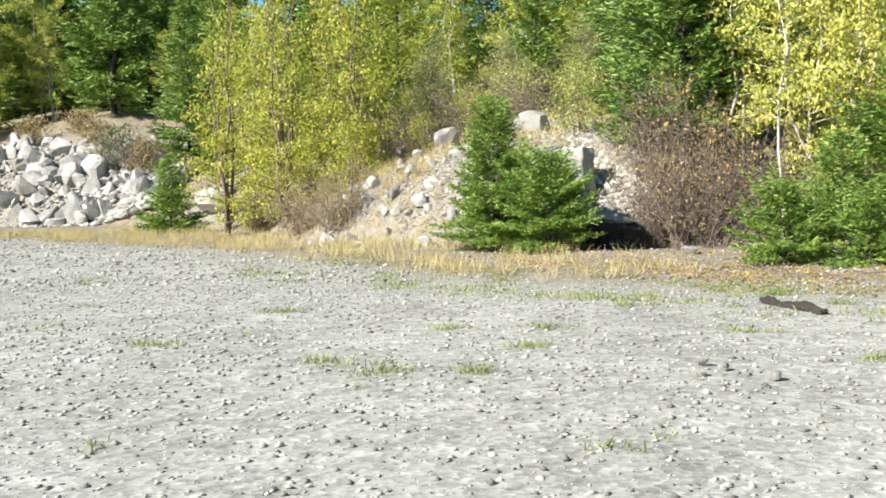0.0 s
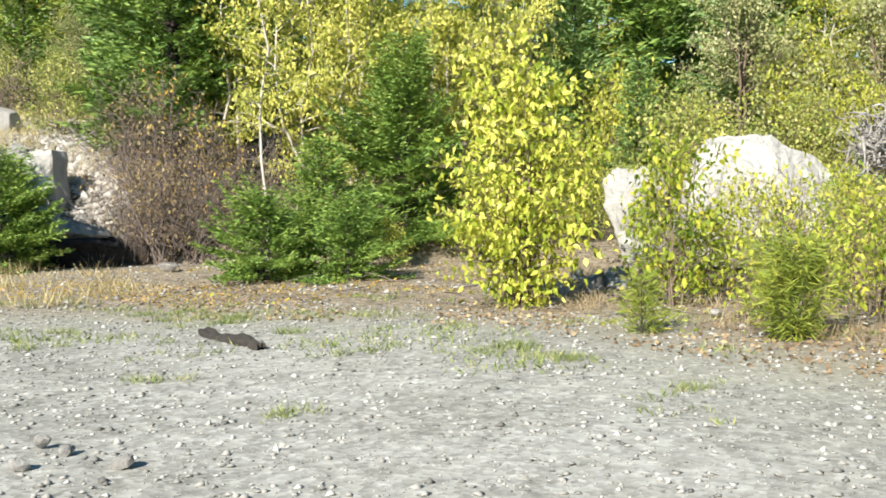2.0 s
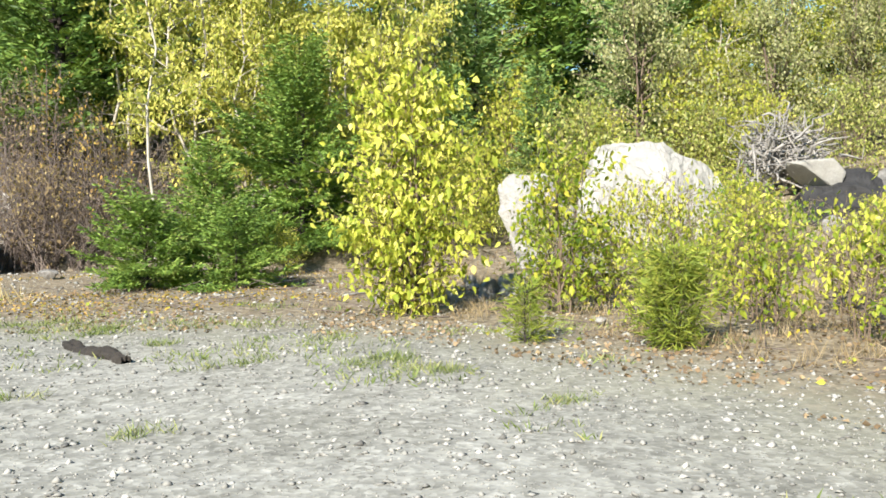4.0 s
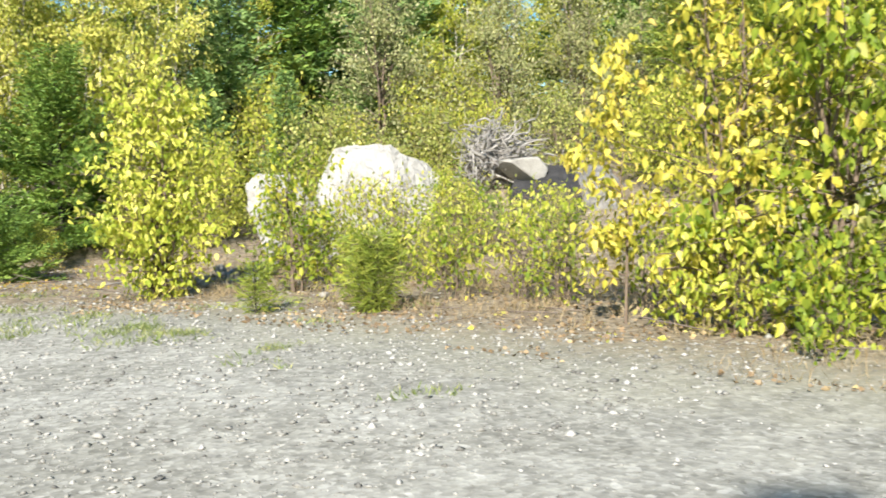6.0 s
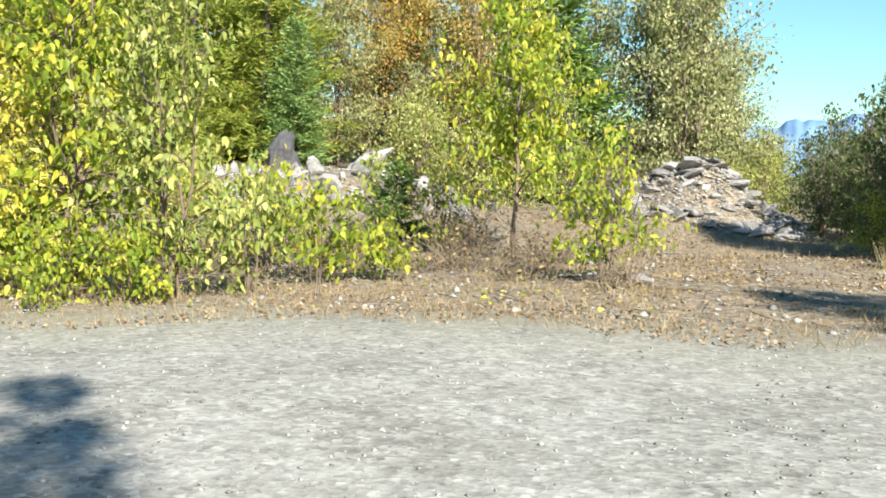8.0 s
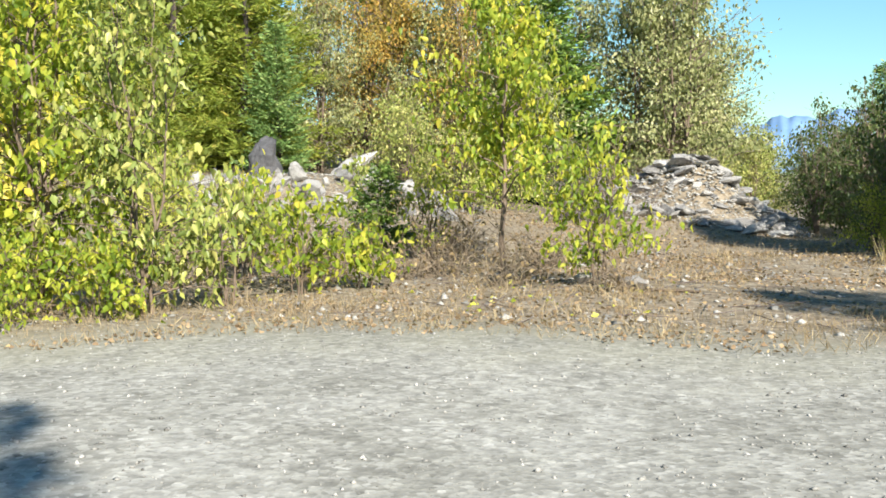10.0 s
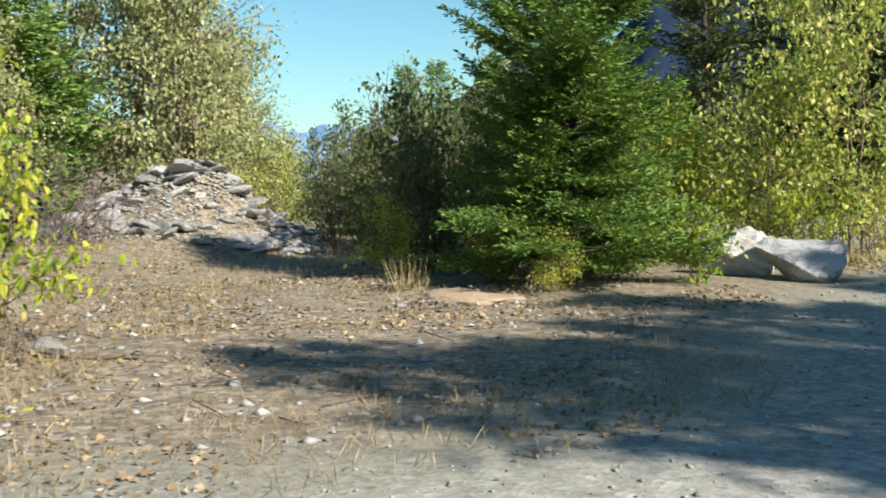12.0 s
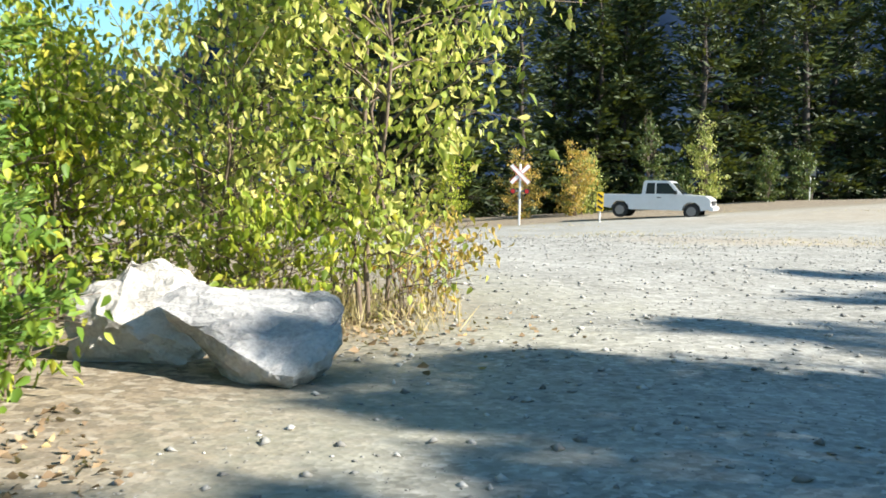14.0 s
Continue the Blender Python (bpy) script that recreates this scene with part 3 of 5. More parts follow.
    gx, gy = np.meshgrid(xs, ys, indexing="ij")
    z = height(gx.ravel(), gy.ravel())
    v = np.column_stack([gx.ravel(), gy.ravel(), z])
    n, k = len(xs), len(ys)
    i, j = np.meshgrid(np.arange(n - 1), np.arange(k - 1), indexing="ij")
    q = (i * k + j).ravel()
    tris = np.concatenate([np.stack([q, q + k, q + k + 1], 1), np.stack([q, q + k + 1, q + 1], 1)])
    me = mesh_from("ground", v, tris, GROUND, True)
    att = me.attributes.new("verge", "FLOAT", "POINT")
    att.data.foreach_set("value", np.maximum(past_line(v[:, 0], v[:, 1], EDGE)[0], (v[:, 0] - 8.9) * 0.822 - (v[:, 1] + 7.7) * 0.569 - 50).astype(np.float32))
    bare = np.zeros(len(v))
    for cx, cy, rx, ry in ((0.2, 23.2, 3.2, 2.6), (-2.0, 25.0, 1.6, 1.6), (-18.5, 47.0, 7.0, 5.0), (-9.0, 39.6, 2.4, 1.6), (33.0, -46.0, 9.0, 7.0), (24.0, -27.0, 3.5, 3.0)):
        bare = np.maximum(bare, np.exp(-(((v[:, 0] - cx) / rx) ** 2 + ((v[:, 1] - cy) / ry) ** 2) ** 2))
    me.attributes.new("bare", "FLOAT", "POINT").data.foreach_set("value", bare.astype(np.float32))
    solo("ground", me, Matrix(), "pale compacted gravel lot with a duff-covered bank round it", "ground", kind="structure")


build_ground()

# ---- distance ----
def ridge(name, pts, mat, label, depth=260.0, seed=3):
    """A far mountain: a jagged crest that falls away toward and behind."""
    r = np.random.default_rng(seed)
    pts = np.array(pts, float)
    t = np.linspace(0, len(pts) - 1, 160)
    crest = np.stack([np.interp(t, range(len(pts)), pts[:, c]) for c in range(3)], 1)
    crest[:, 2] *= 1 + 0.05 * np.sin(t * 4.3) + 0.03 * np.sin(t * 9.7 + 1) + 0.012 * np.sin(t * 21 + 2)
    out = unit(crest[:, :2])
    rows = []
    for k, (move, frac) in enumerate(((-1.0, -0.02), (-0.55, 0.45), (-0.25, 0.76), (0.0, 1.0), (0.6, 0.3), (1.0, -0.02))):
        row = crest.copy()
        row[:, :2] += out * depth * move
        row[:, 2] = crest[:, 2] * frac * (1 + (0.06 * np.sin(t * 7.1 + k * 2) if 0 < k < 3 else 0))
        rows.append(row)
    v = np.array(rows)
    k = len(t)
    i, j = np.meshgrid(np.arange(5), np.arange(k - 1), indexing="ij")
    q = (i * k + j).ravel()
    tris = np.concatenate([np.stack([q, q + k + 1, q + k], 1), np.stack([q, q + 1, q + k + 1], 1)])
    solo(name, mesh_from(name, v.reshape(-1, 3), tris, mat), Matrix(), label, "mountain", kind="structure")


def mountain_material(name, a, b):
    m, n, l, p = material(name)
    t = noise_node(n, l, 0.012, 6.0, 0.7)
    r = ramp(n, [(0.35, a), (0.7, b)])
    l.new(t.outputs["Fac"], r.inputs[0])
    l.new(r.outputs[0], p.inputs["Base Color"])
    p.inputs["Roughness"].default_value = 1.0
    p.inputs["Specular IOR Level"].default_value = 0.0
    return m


# distance haze is painted into both blues, and shade into the near one
MOUNT_NEAR_HAZE = mountain_material("wooded_mountain_haze_blue", (0.012, 0.022, 0.045), (0.03, 0.048, 0.085))
MOUNT_FAR_HAZE = mountain_material("far_mountain_haze_blue", (0.16, 0.28, 0.46), (0.22, 0.35, 0.53))
ridge("backdrop_mountain", [(900, -250, 40), (890, -325, 95), (868, -365, 150), (800, -480, 190), (700, -620, 240), (560, -760, 260), (380, -880, 250), (100, -950, 220)], MOUNT_NEAR_HAZE,
      "wooded mountainside beyond the forest, haze and shade in its dark blue colour")
ridge("backdrop_hill", [(1150, -190, 30), (1130, -255, 96), (1110, -300, 122), (1060, -420, 110), (1000, -520, 60)], MOUNT_NEAR_HAZE, "wooded hill in the distance, haze in its dark blue colour", 200, 8)
ridge("backdrop_range", [(2300, 500, 90), (2330, 250, 105), (2350, 60, 112), (2360, -60, 126), (2360, -150, 108), (2350, -230, 118), (2340, -330, 126), (2320, -600, 140)], MOUNT_FAR_HAZE, "mountain range on the horizon, haze in its pale blue colour", 300, 5)

# ---- rocks ----
PALE = [rock_mesh(i, ROCK_PALE, 2, 0.1, 9, near=0.17) for i in range(7)]
GREY = [rock_mesh(20 + i, ROCK_GREY, 2, 0.1, 9, near=0.17) for i in range(7)]


def rock_pile(label, group, spots, meshes, seed, flat=0.0):
    r = np.random.default_rng(seed)
    c = np.mean([s[:2] for s in spots], axis=0)
    root = thing("rock_pile", pose(c[0], c[1], hz(*c)), label, "rock pile", group)
    inv = root.matrix_basis.inverted()
    for x, y, z, s in spots:
        ob = part("rock", meshes[r.integers(len(meshes))], root)
        e = Euler(r.uniform(0, 6.28, 3)) if not flat else Euler((*r.normal(0, 0.32, 2), r.uniform(0, 6.28)))
        ob.matrix_basis = inv @ Matrix.LocRotScale((x, y, z), e, Vector(s * r.uniform(0.85, 1.6, 3) * np.array([1, 1, 1 - flat])))
    return root


def scatter_bank(n, seed, centre, along, half, across, s0, s1, top=0.0, big=None):
    """Spots for stones on the slope round a centre: along = direction (degrees), half = half length, across = width."""
    r = np.random.default_rng(seed)
    d = np.array([math.cos(radians(along)), math.sin(radians(along))])
    w = np.array([-d[1], d[0]])
    out = []
    for k in range(n):
        p = np.array(centre) + d * r.uniform(-half, half) + w * r.uniform(-across, across)
        s = s0 + (s1 - s0) * r.random() ** 2.2
        f = 1 - ((p - centre) @ d / half) ** 2
        out.append((p[0], p[1], hz(*p) + s * 0.12 + top * max(0, f) * max(0, 1 - abs((p - centre) @ w) / across), s))
    return out


rock_pile("slope of loose pale broken rock below the trees", "rock piles", scatter_bank(300, 1, (-18.4, 46.9), 155, 7.0, 3.2, 0.3, 1.5), PALE[:5] + GREY, 1)
rock_pile("pile of pale and grey broken rock in dry grass", "rock piles", scatter_bank(300, 2, (22.5, -2.8), 82, 2.1, 1.9, 0.14, 0.62), PALE[:4] + GREY, 2, 0.5)
rock_pile("bank of pale rubble with dry grass between", "rock piles", scatter_bank(290, 3, (0.4, 23.6), 172, 3.4, 2.6, 0.08, 0.5), PALE + GREY, 3)
rock_pile("low heap of rubble and clods by a stump", "rock piles", scatter_bank(110, 4, (18.6, 4.6), 100, 3.8, 1.6, 0.12, 0.6), PALE[:2] + GREY, 4)
rock_pile("small grey rubble under yellow shrubs", "rock piles", scatter_bank(26, 5, (8.2, 12.2), 20, 1.0, 0.6, 0.12, 0.4), GREY, 5)


def boulder(x, y, size, mat, label, seed, turn=0, squash=(1, 1, 0.75), sink=0.15, sub=4, z=None, group="boulders", rough=0.2, cuts=7, tilt=0):
    me = rock_mesh(seed, mat, sub, rough, cuts, squash, "boulder")
    zz = (hz(x, y) if z is None else z) + size * squash[2] * (0.38 - sink)
    return solo("boulder", me, pose(x, y, zz, 0, tilt, turn) @ Matrix.Scale(size, 4), label, "boulder", group)


boulder(-0.93, 29.26, 1.0, ROCK_WHITE, "pale boulder on top of the rubble bank", 45, 0, (1, 0.8, 0.75), 0.1)
boulder(0.18, 27.17, 0.95, ROCK_WHITE, "pale boulder on top of the rubble bank", 46, 60, (1.1, 0.8, 0.7), 0.1)
boulder(2.3, 25.2, 1.05, ROCK_GREY, "grey boulder in dry grass on the bank", 47, 0, (1, 0.8, 0.7), 0.1)
boulder(1.9, 45.5, 1.9, ROCK_GREY, "rounded grey boulder high among the trees", 48, 0, (1, 0.9, 1.1), 0.0, cuts=3)
boulder(-8.76, 39.79, 1.6, ROCK_PALE, "pale square-cut boulder at the foot of the bank", 49, 20, (1.1, 0.8, 0.8), 0.05, cuts=9)


def broken_block(x, y, turn, corners, mat, label, seed, size=1.0):
    """A split rock: the hull of a few corners, its faces roughened."""
    bm = bmesh.new()
    for c in corners:
        bm.verts.new(Vector(c) * size)
    bmesh.ops.convex_hull(bm, input=bm.verts[:])
    bmesh.ops.delete(bm, geom=[v for v in bm.verts if not v.link_faces], context="VERTS")
    bmesh.ops.triangulate(bm, faces=bm.faces[:])
    bmesh.ops.subdivide_edges(bm, edges=bm.edges[:], cuts=9, use_grid_fill=True)
    bmesh.ops.smooth_vert(bm, verts=bm.verts[:], factor=0.25, use_axis_x=True, use_axis_y=True, use_axis_z=True)
    bm.normal_update()
    off = Vector((seed * 3.7, seed * 1.3, 0))
    for v in bm.verts:
        v.co += v.normal * (0.08 * noise.noise(v.co * 2.6 + off) - 0.06 * abs(noise.noise(v.co * 6 + off)) + 0.022 * noise.noise(v.co * 17 + off)) * size
    bmesh.ops.recalc_face_normals(bm, faces=bm.faces[:])
    me2 = bpy.data.meshes.new("boulder")
    bm.to_mesh(me2)
    bm.free()
    me2.materials.append(mat)
    solo("boulder", me2, pose(x, y, hz(x, y) - 0.04, 0, 0, turn), label, "boulder", "boulders")


# the shade over this boulder is in its colour, not cast
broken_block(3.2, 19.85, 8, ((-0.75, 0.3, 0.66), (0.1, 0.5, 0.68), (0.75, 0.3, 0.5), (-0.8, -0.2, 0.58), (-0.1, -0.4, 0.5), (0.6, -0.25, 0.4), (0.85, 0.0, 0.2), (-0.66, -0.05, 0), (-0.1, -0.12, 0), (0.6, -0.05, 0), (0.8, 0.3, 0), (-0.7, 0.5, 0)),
             ROCK_SHADED, "flat-topped boulder coloured dark as in shade, half hidden by a young spruce", 9)
# extra pale cap that stands for the sunlit top of the boulder below
broken_block(3.1, 19.95, 8, ((-0.7, 0.2, 0.84), (0.1, 0.4, 0.88), (0.7, 0.25, 0.68), (-0.72, -0.2, 0.7), (-0.1, -0.36, 0.64), (0.6, -0.2, 0.55), (-0.6, 0.3, 0.55), (0.6, 0.3, 0.45), (-0.1, -0.2, 0.5)),
             ROCK_BLEACHED, "added pale cap in place of a shaded boulder's sunlit top", 10)
broken_block(2.8, 21.75, -34, ((-0.3, -0.25, 1.0), (0.3, -0.22, 1.06), (0.32, 0.2, 1.02), (-0.3, 0.2, 0.98), (-0.36, -0.3, 0.35), (0.24, -0.3, 0.2), (0.34, -0.2, -0.3), (-0.2, -0.3, -0.3), (0.34, 0.3, -0.3), (-0.36, 0.3, -0.3)),
             ROCK_BLEACHED, "upright pale block of rock on the bank", 21, 1.05)
broken_block(14.97, -9.72, 235, ((-0.05, 0, 0.64), (0.18, 0.1, 0.58), (-0.4, -0.12, 0.34), (-0.48, 0.1, 0.12), (0.46, 0, 0.36), (0.42, -0.18, 0.1), (-0.05, -0.34, 0.3), (-0.3, -0.26, 0), (0.3, -0.24, 0), (0.3, 0.3, 0), (-0.3, 0.3, 0)),
             ROCK_WHITE, "pale pointed boulder beside the gravel drive", 4, 1.06)
broken_block(14.12, -10.06, 235, ((-0.62, -0.02, 0.5), (-0.45, 0.3, 0.56), (0.0, 0.42, 0.58), (0.45, 0.32, 0.54), (0.6, 0.08, 0.48), (-0.3, -0.22, 0.38), (0.0, -0.36, 0.25), (0.2, -0.42, 0.14), (0.34, -0.38, 0.12), (0.52, -0.1, 0.26), (-0.5, -0.02, 0.34),
             (0.02, -0.2, 0.0), (0.3, -0.3, 0.0), (0.4, -0.05, 0.0), (-0.14, 0.02, 0), (-0.2, 0.3, 0), (0.4, 0.25, 0)), ROCK_SPLIT, "wedge-shaped grey boulder with a white flat top", 7, 0.9)
broken_block(11.62, 13.05, -35, ((-0.72, 0.1, 1.5), (-0.5, 0.2, 1.78), (-0.2, 0.3, 1.9), (0.05, 0.0, 1.84), (0.4, 0.1, 1.84), (0.85, 0.1, 1.62), (1.22, 0.1, 1.3), (1.5, 0.0, 0.8), (1.55, 0.1, 0), (-0.8, 0.1, 1.2), (-0.95, 0, 0), (-0.3, -0.7, 1.3), (0.4, -0.8, 1.2),
             (1.0, -0.7, 0.8), (-0.7, -0.9, 0), (1.2, -0.9, 0), (-0.3, 1.1, 1.4), (0.8, 1.1, 1.1), (1.2, 1.1, 0), (-0.9, 1.1, 0)), ROCK_BLEACHED, "large white granite boulder behind yellow shrubs", 11)
broken_block(10.3, 13.95, -35, ((-0.42, 0, 1.32), (-0.25, 0.1, 1.5), (0.2, 0.2, 1.56), (0.5, 0.2, 1.42), (0.75, 0.2, 0.9), (-0.36, -0.2, 0.95), (0.0, -0.4, 1.1), (0.5, -0.4, 0.8), (-0.12, -0.2, 0.2), (0.0, -0.4, 0), (0.7, -0.4, 0), (0.7, 0.6, 0), (0, 0.6, 0), (0.0, 0.6, 1.2)),
             ROCK_BLEACHED, "white granite boulder leaning beside a larger one", 13)
# dark colour imitates the shaded hollow under the overhanging slab
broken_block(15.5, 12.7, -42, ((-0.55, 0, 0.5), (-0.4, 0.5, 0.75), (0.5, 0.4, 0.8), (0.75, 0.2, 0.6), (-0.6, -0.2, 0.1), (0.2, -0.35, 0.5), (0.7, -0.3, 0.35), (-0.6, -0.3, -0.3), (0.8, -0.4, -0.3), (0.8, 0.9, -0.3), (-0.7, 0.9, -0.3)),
             ROCK_SHADED, "boulder coloured dark like a shaded hollow, below a pale slab and dead roots", 15)
boulder(15.42, 12.9, 1.15, ROCK_BLEACHED, "pale slab of rock on a dark boulder", 49, -30, (1.0, 0.75, 0.6), 0.1, z=hz(15.42, 12.9) + 0.42, cuts=14, rough=0.1, tilt=16)
boulder(15.1, 12.4, 0.5, ROCK_GREY, "grey rock fallen beside dead roots", 158, 40, (1, 0.8, 0.7), 0.1, cuts=12, rough=0.1)
broken_block(16.35, 12.2, -42, ((-0.5, 0, 0.5), (-0.2, 0.2, 0.85), (0.4, 0.2, 0.8), (0.7, 0.1, 0.4), (-0.5, -0.3, -0.3), (0.6, -0.4, -0.3), (0.6, 0.6, -0.3), (-0.5, 0.6, -0.3), (0.1, -0.35, 0.45)),
             ROCK_GREY, "grey boulder on the bank by dead roots", 18)
boulder(19.8, 4.0, 1.3, ROCK_PALE, "pale slab of rock on the rubble heap", 54, 160, (1.6, 0.6, 0.4), 0.05, tilt=22, cuts=10)
boulder(18.3, 5.15, 0.34, ROCK_PALE, "small white rock on the rubble heap", 55, 0, (1, 0.9, 0.9), 0.0, z=1.15)
for k, (x, y, s) in enumerate([(4.3, 18.0, 0.4), (5.44, 15.4, 0.22), (1.62, 6.57, 0.15), (1.85, 6.75, 0.12), (2.05, 6.4, 0.15), (1.75, 6.95, 0.13), (11.2, -2.2, 0.4), (11.9, -1.6, 0.35), (7.9, 9.2, 0.2), (8.3, 8.5, 0.18),
                               (5.8, 15.2, 0.16)]):
    me = PALE[k % 7]
    solo("stone", me, pose(x, y, hz(x, y) + s * 0.22, 0, 0, 77 * k) @ Matrix.Scale(s, 4), "pale loose stone lying on the gravel" if k > 1 else "pale loose stone lying in leaf litter", "stone", "loose stones")

# sand heap beside the hedge
me = rock_mesh(61, SAND, 4, 0.25, 0, (1, 0.6, 0.11), "sand_mound", True)
solo("sand_mound", me, pose(13.9, -5.95, 0.0, 0, 0, 40) @ Matrix.Scale(1.25, 4), "low heap of orange-brown sand by the hedge", "sand heap")


def bark_slab(x, y, turn, ln, w, label):
    """A rotten slab: a split, curled sheet with torn ends and a knotty back."""
    bm = bmesh.new()
    bmesh.ops.create_grid(bm, x_segments=40, y_segments=9, size=0.5)
    for v in bm.verts:
        u, t = v.co.x, v.co.y
        tear = noise.noise(Vector((u * 9, 4.2, 0))) + 0.6 * noise.noise(Vector((u * 24, 1.2, 3)))
        ends = 0.06 * noise.noise(Vector((t * 13, 7.7, 1)))
        rough = 0.035 * noise.noise(Vector((u * 6, t * 3, 1.3))) + 0.02 * abs(noise.noise(Vector((u * 26, t * 9, 5))))
        v.co = Vector((u * ln * (1 + ends), t * w * (1 + 0.5 * tear) * (1.1 - 0.9 * u * u) + 0.04 * math.sin(u * 4), 0.06 - 0.2 * t * t + rough + 0.02 * math.sin(u * 7)))
    bmesh.ops.solidify(bm, geom=bm.faces[:], thickness=0.03)
    me2 = bpy.data.meshes.new("bark_slab")
    bm.to_mesh(me2)
    bm.free()
    me2.materials.append(ROTTEN)
    solo("bark_slab", me2, pose(x, y, hz(x, y), 0, 0, turn), label, "bark")


bark_slab(3.45, 10.05, -84, 1.15, 0.13, "dark curled slab of bark lying on the gravel")


def stick(x, y, turn, ln, rad, mat, label):
    g = Geo()
    t = np.linspace(-0.5, 0.5, 7)
    tube(g, np.column_stack([t * ln, 0.03 * ln * np.sin(t * 6), np.full(7, rad)]), np.full(7, rad) * (1 - 0.3 * np.abs(t)), 6)
    solo("stick", g.mesh("stick", mat, True), pose(x, y, hz(x, y), 0, 0, turn), label, "stick", "fallen sticks")


stick(9.6, 1.12, 15, 0.24, 0.03, DEADWOOD, "short bleached piece of wood on dry grass")
stick(6.6, 14.4, -10, 0.6, 0.014, BARK, "brown fallen stick under a spruce")
stick(7.3, 13.2, 20, 0.7, 0.018, DEADWOOD, "grey fallen stick in leaf litter")
stick(11.0, -2.6, 70, 0.6, 0.018, BARK, "brown fallen stick in leaf litter")


def rootwad(x, y, z, label):
    r = np.random.default_rng(9)
    g = Geo()
    for k in range(420):
        d = unit(r.normal(size=3) * np.array([1, 1, 0.8]) + np.array([0, 0, 0.3]))
        p0 = r.normal(size=3) * np.array([0.4, 0.25, 0.26])
        q = np.linspace(0, 1, 6)[:, None]
        ln = r.uniform(0.1, 0.5)
        line = p0 + d * q * ln + np.cumsum(r.normal(scale=0.07, size=(6, 3)), axis=0) * q * 1.4
        tube(g, line, 0.022 * (1 - 0.8 * q[:, 0]) * r.uniform(0.25, 1.6), 5)
    t, log = np.linspace(0, 1, 6)[:, None], Geo()
    tube(log, t * np.array([1.1, 0.6, -0.7]), 0.17 * (1 - 0.2 * t[:, 0]), 9)
    root = thing("rootwad", pose(x, y, z), label, "dead roots")
    part("root_tangle", g.mesh("root_tangle", DEADWOOD, True), root)
    part("trunk", log.mesh("trunk", DEADWOOD, True), root)


rootwad(15.35, 13.75, hz(15.35, 13.75) + 0.62, "bleached tangle of dead roots on the bank")


def stump(x, y, h, rad, label):
    bm = bmesh.new()
    bmesh.ops.create_cone(bm, segments=18, radius1=rad * 1.5, radius2=rad, depth=h, cap_ends=True)
    bmesh.ops.subdivide_edges(bm, edges=bm.edges[:], cuts=2, use_grid_fill=True)
    for v in bm.verts:
        n1 = noise.noise(v.co * 4)
        v.co.x *= 1 + 0.35 * n1
        v.co.y *= 1 + 0.35 * n1
        if v.co.z > h * 0.3:
            v.co.z += 0.5 * v.co.x + 0.18 * h * noise.noise(Vector((v.co.x * 7, v.co.y * 7, 3)))
    me2 = bpy.data.meshes.new("stump")
    bm.to_mesh(me2)
    bm.free()
    me2.materials.append(OLD_STUMP)
    solo("stump", me2, pose(x, y, hz(x, y) + h * 0.45), label, "stump")


stump(19.2, 5.55, 0.7, 0.24, "dark broken tree stump among rubble")

# ---- trees round the lot ----
# young spruces
conifer("spruce", ground_at(1.0, 20.3), "young green spruce with a spire at the rubble bank's foot", "spruce", 3.0, 1.0, NEEDLE_YOUNG, 11, 0.1, 9, 0.085, group="young spruces", power=0.6, ragged=0.3)
conifer("spruce", ground_at(1.98, 19.3), "round bushy young green spruce beside a dark boulder", "spruce", 1.75, 0.98, NEEDLE_YOUNG, 111, 0.085, 9, 0.08, group="young spruces", power=0.4, ragged=0.3)
conifer("spruce", ground_at(5.2, 15.5), "low spreading young green spruce", "spruce", 1.15, 0.75, NEEDLE_YOUNG, 12, 0.085, 8, 0.075, group="young spruces", power=0.45, ragged=0.45, low=0.0)
conifer("spruce", ground_at(6.25, 14.9), "low spreading young green spruce", "spruce", 1.05, 0.7, NEEDLE_YOUNG, 112, 0.085, 8, 0.075, group="young spruces", power=0.45, ragged=0.45, low=0.0)
conifer("spruce", ground_at(6.3, 16.1), "low spreading young green spruce", "spruce", 2.0, 0.8, NEEDLE_YOUNG, 13, 0.1, 7, 0.08, low=0.0, group="young spruces", power=0.6)
conifer("spruce", ground_at(8.8, 18.8), "green spruce with a pointed blue-green top", "spruce", 3.7, 1.5, NEEDLE_YOUNG, 14, 0.14, 8, 0.1, group="young spruces", power=0.65, ragged=0.4)
conifer("spruce", ground_at(5.5, 23.4), "tall dense green spruce on the bank", "spruce", 9.5, 2.2, NEEDLE, 15, 0.22, 8, 0.17, group="bank spruces", power=0.7)
conifer("spruce", ground_at(-8.75, 32.64), "small green spruce at the foot of loose rock", "spruce", 2.3, 1.05, NEEDLE_YOUNG, 16, 0.12, 9, 0.13, group="young spruces")
conifer("pine_seedling", ground_at(6.66, 8.7), "tiny green pine seedling in the gravel edge", "pine", 0.42, 0.2, NEEDLE_LARCH, 17, 0.05, 6, 0.1, group="pine seedlings", droop=-0.7, ragged=0.5, power=0.4, fluff=0.5, slim=0.1, bushy=2.0)
conifer("pine_seedling", ground_at(7.5, 7.8), "small green pine seedling beside yellow shrubs", "pine", 0.72, 0.34, NEEDLE_LARCH, 18, 0.05, 8, 0.12, group="pine seedlings", droop=-0.8, ragged=0.5, power=0.4, fluff=0.5, slim=0.1, bushy=2.2)
conifer("spruce", ground_at(14.7, 1.75), "small dark green spruce in dry brush", "spruce", 1.25, 0.6, NEEDLE, 19, 0.085, 8, 0.085, group="young spruces")
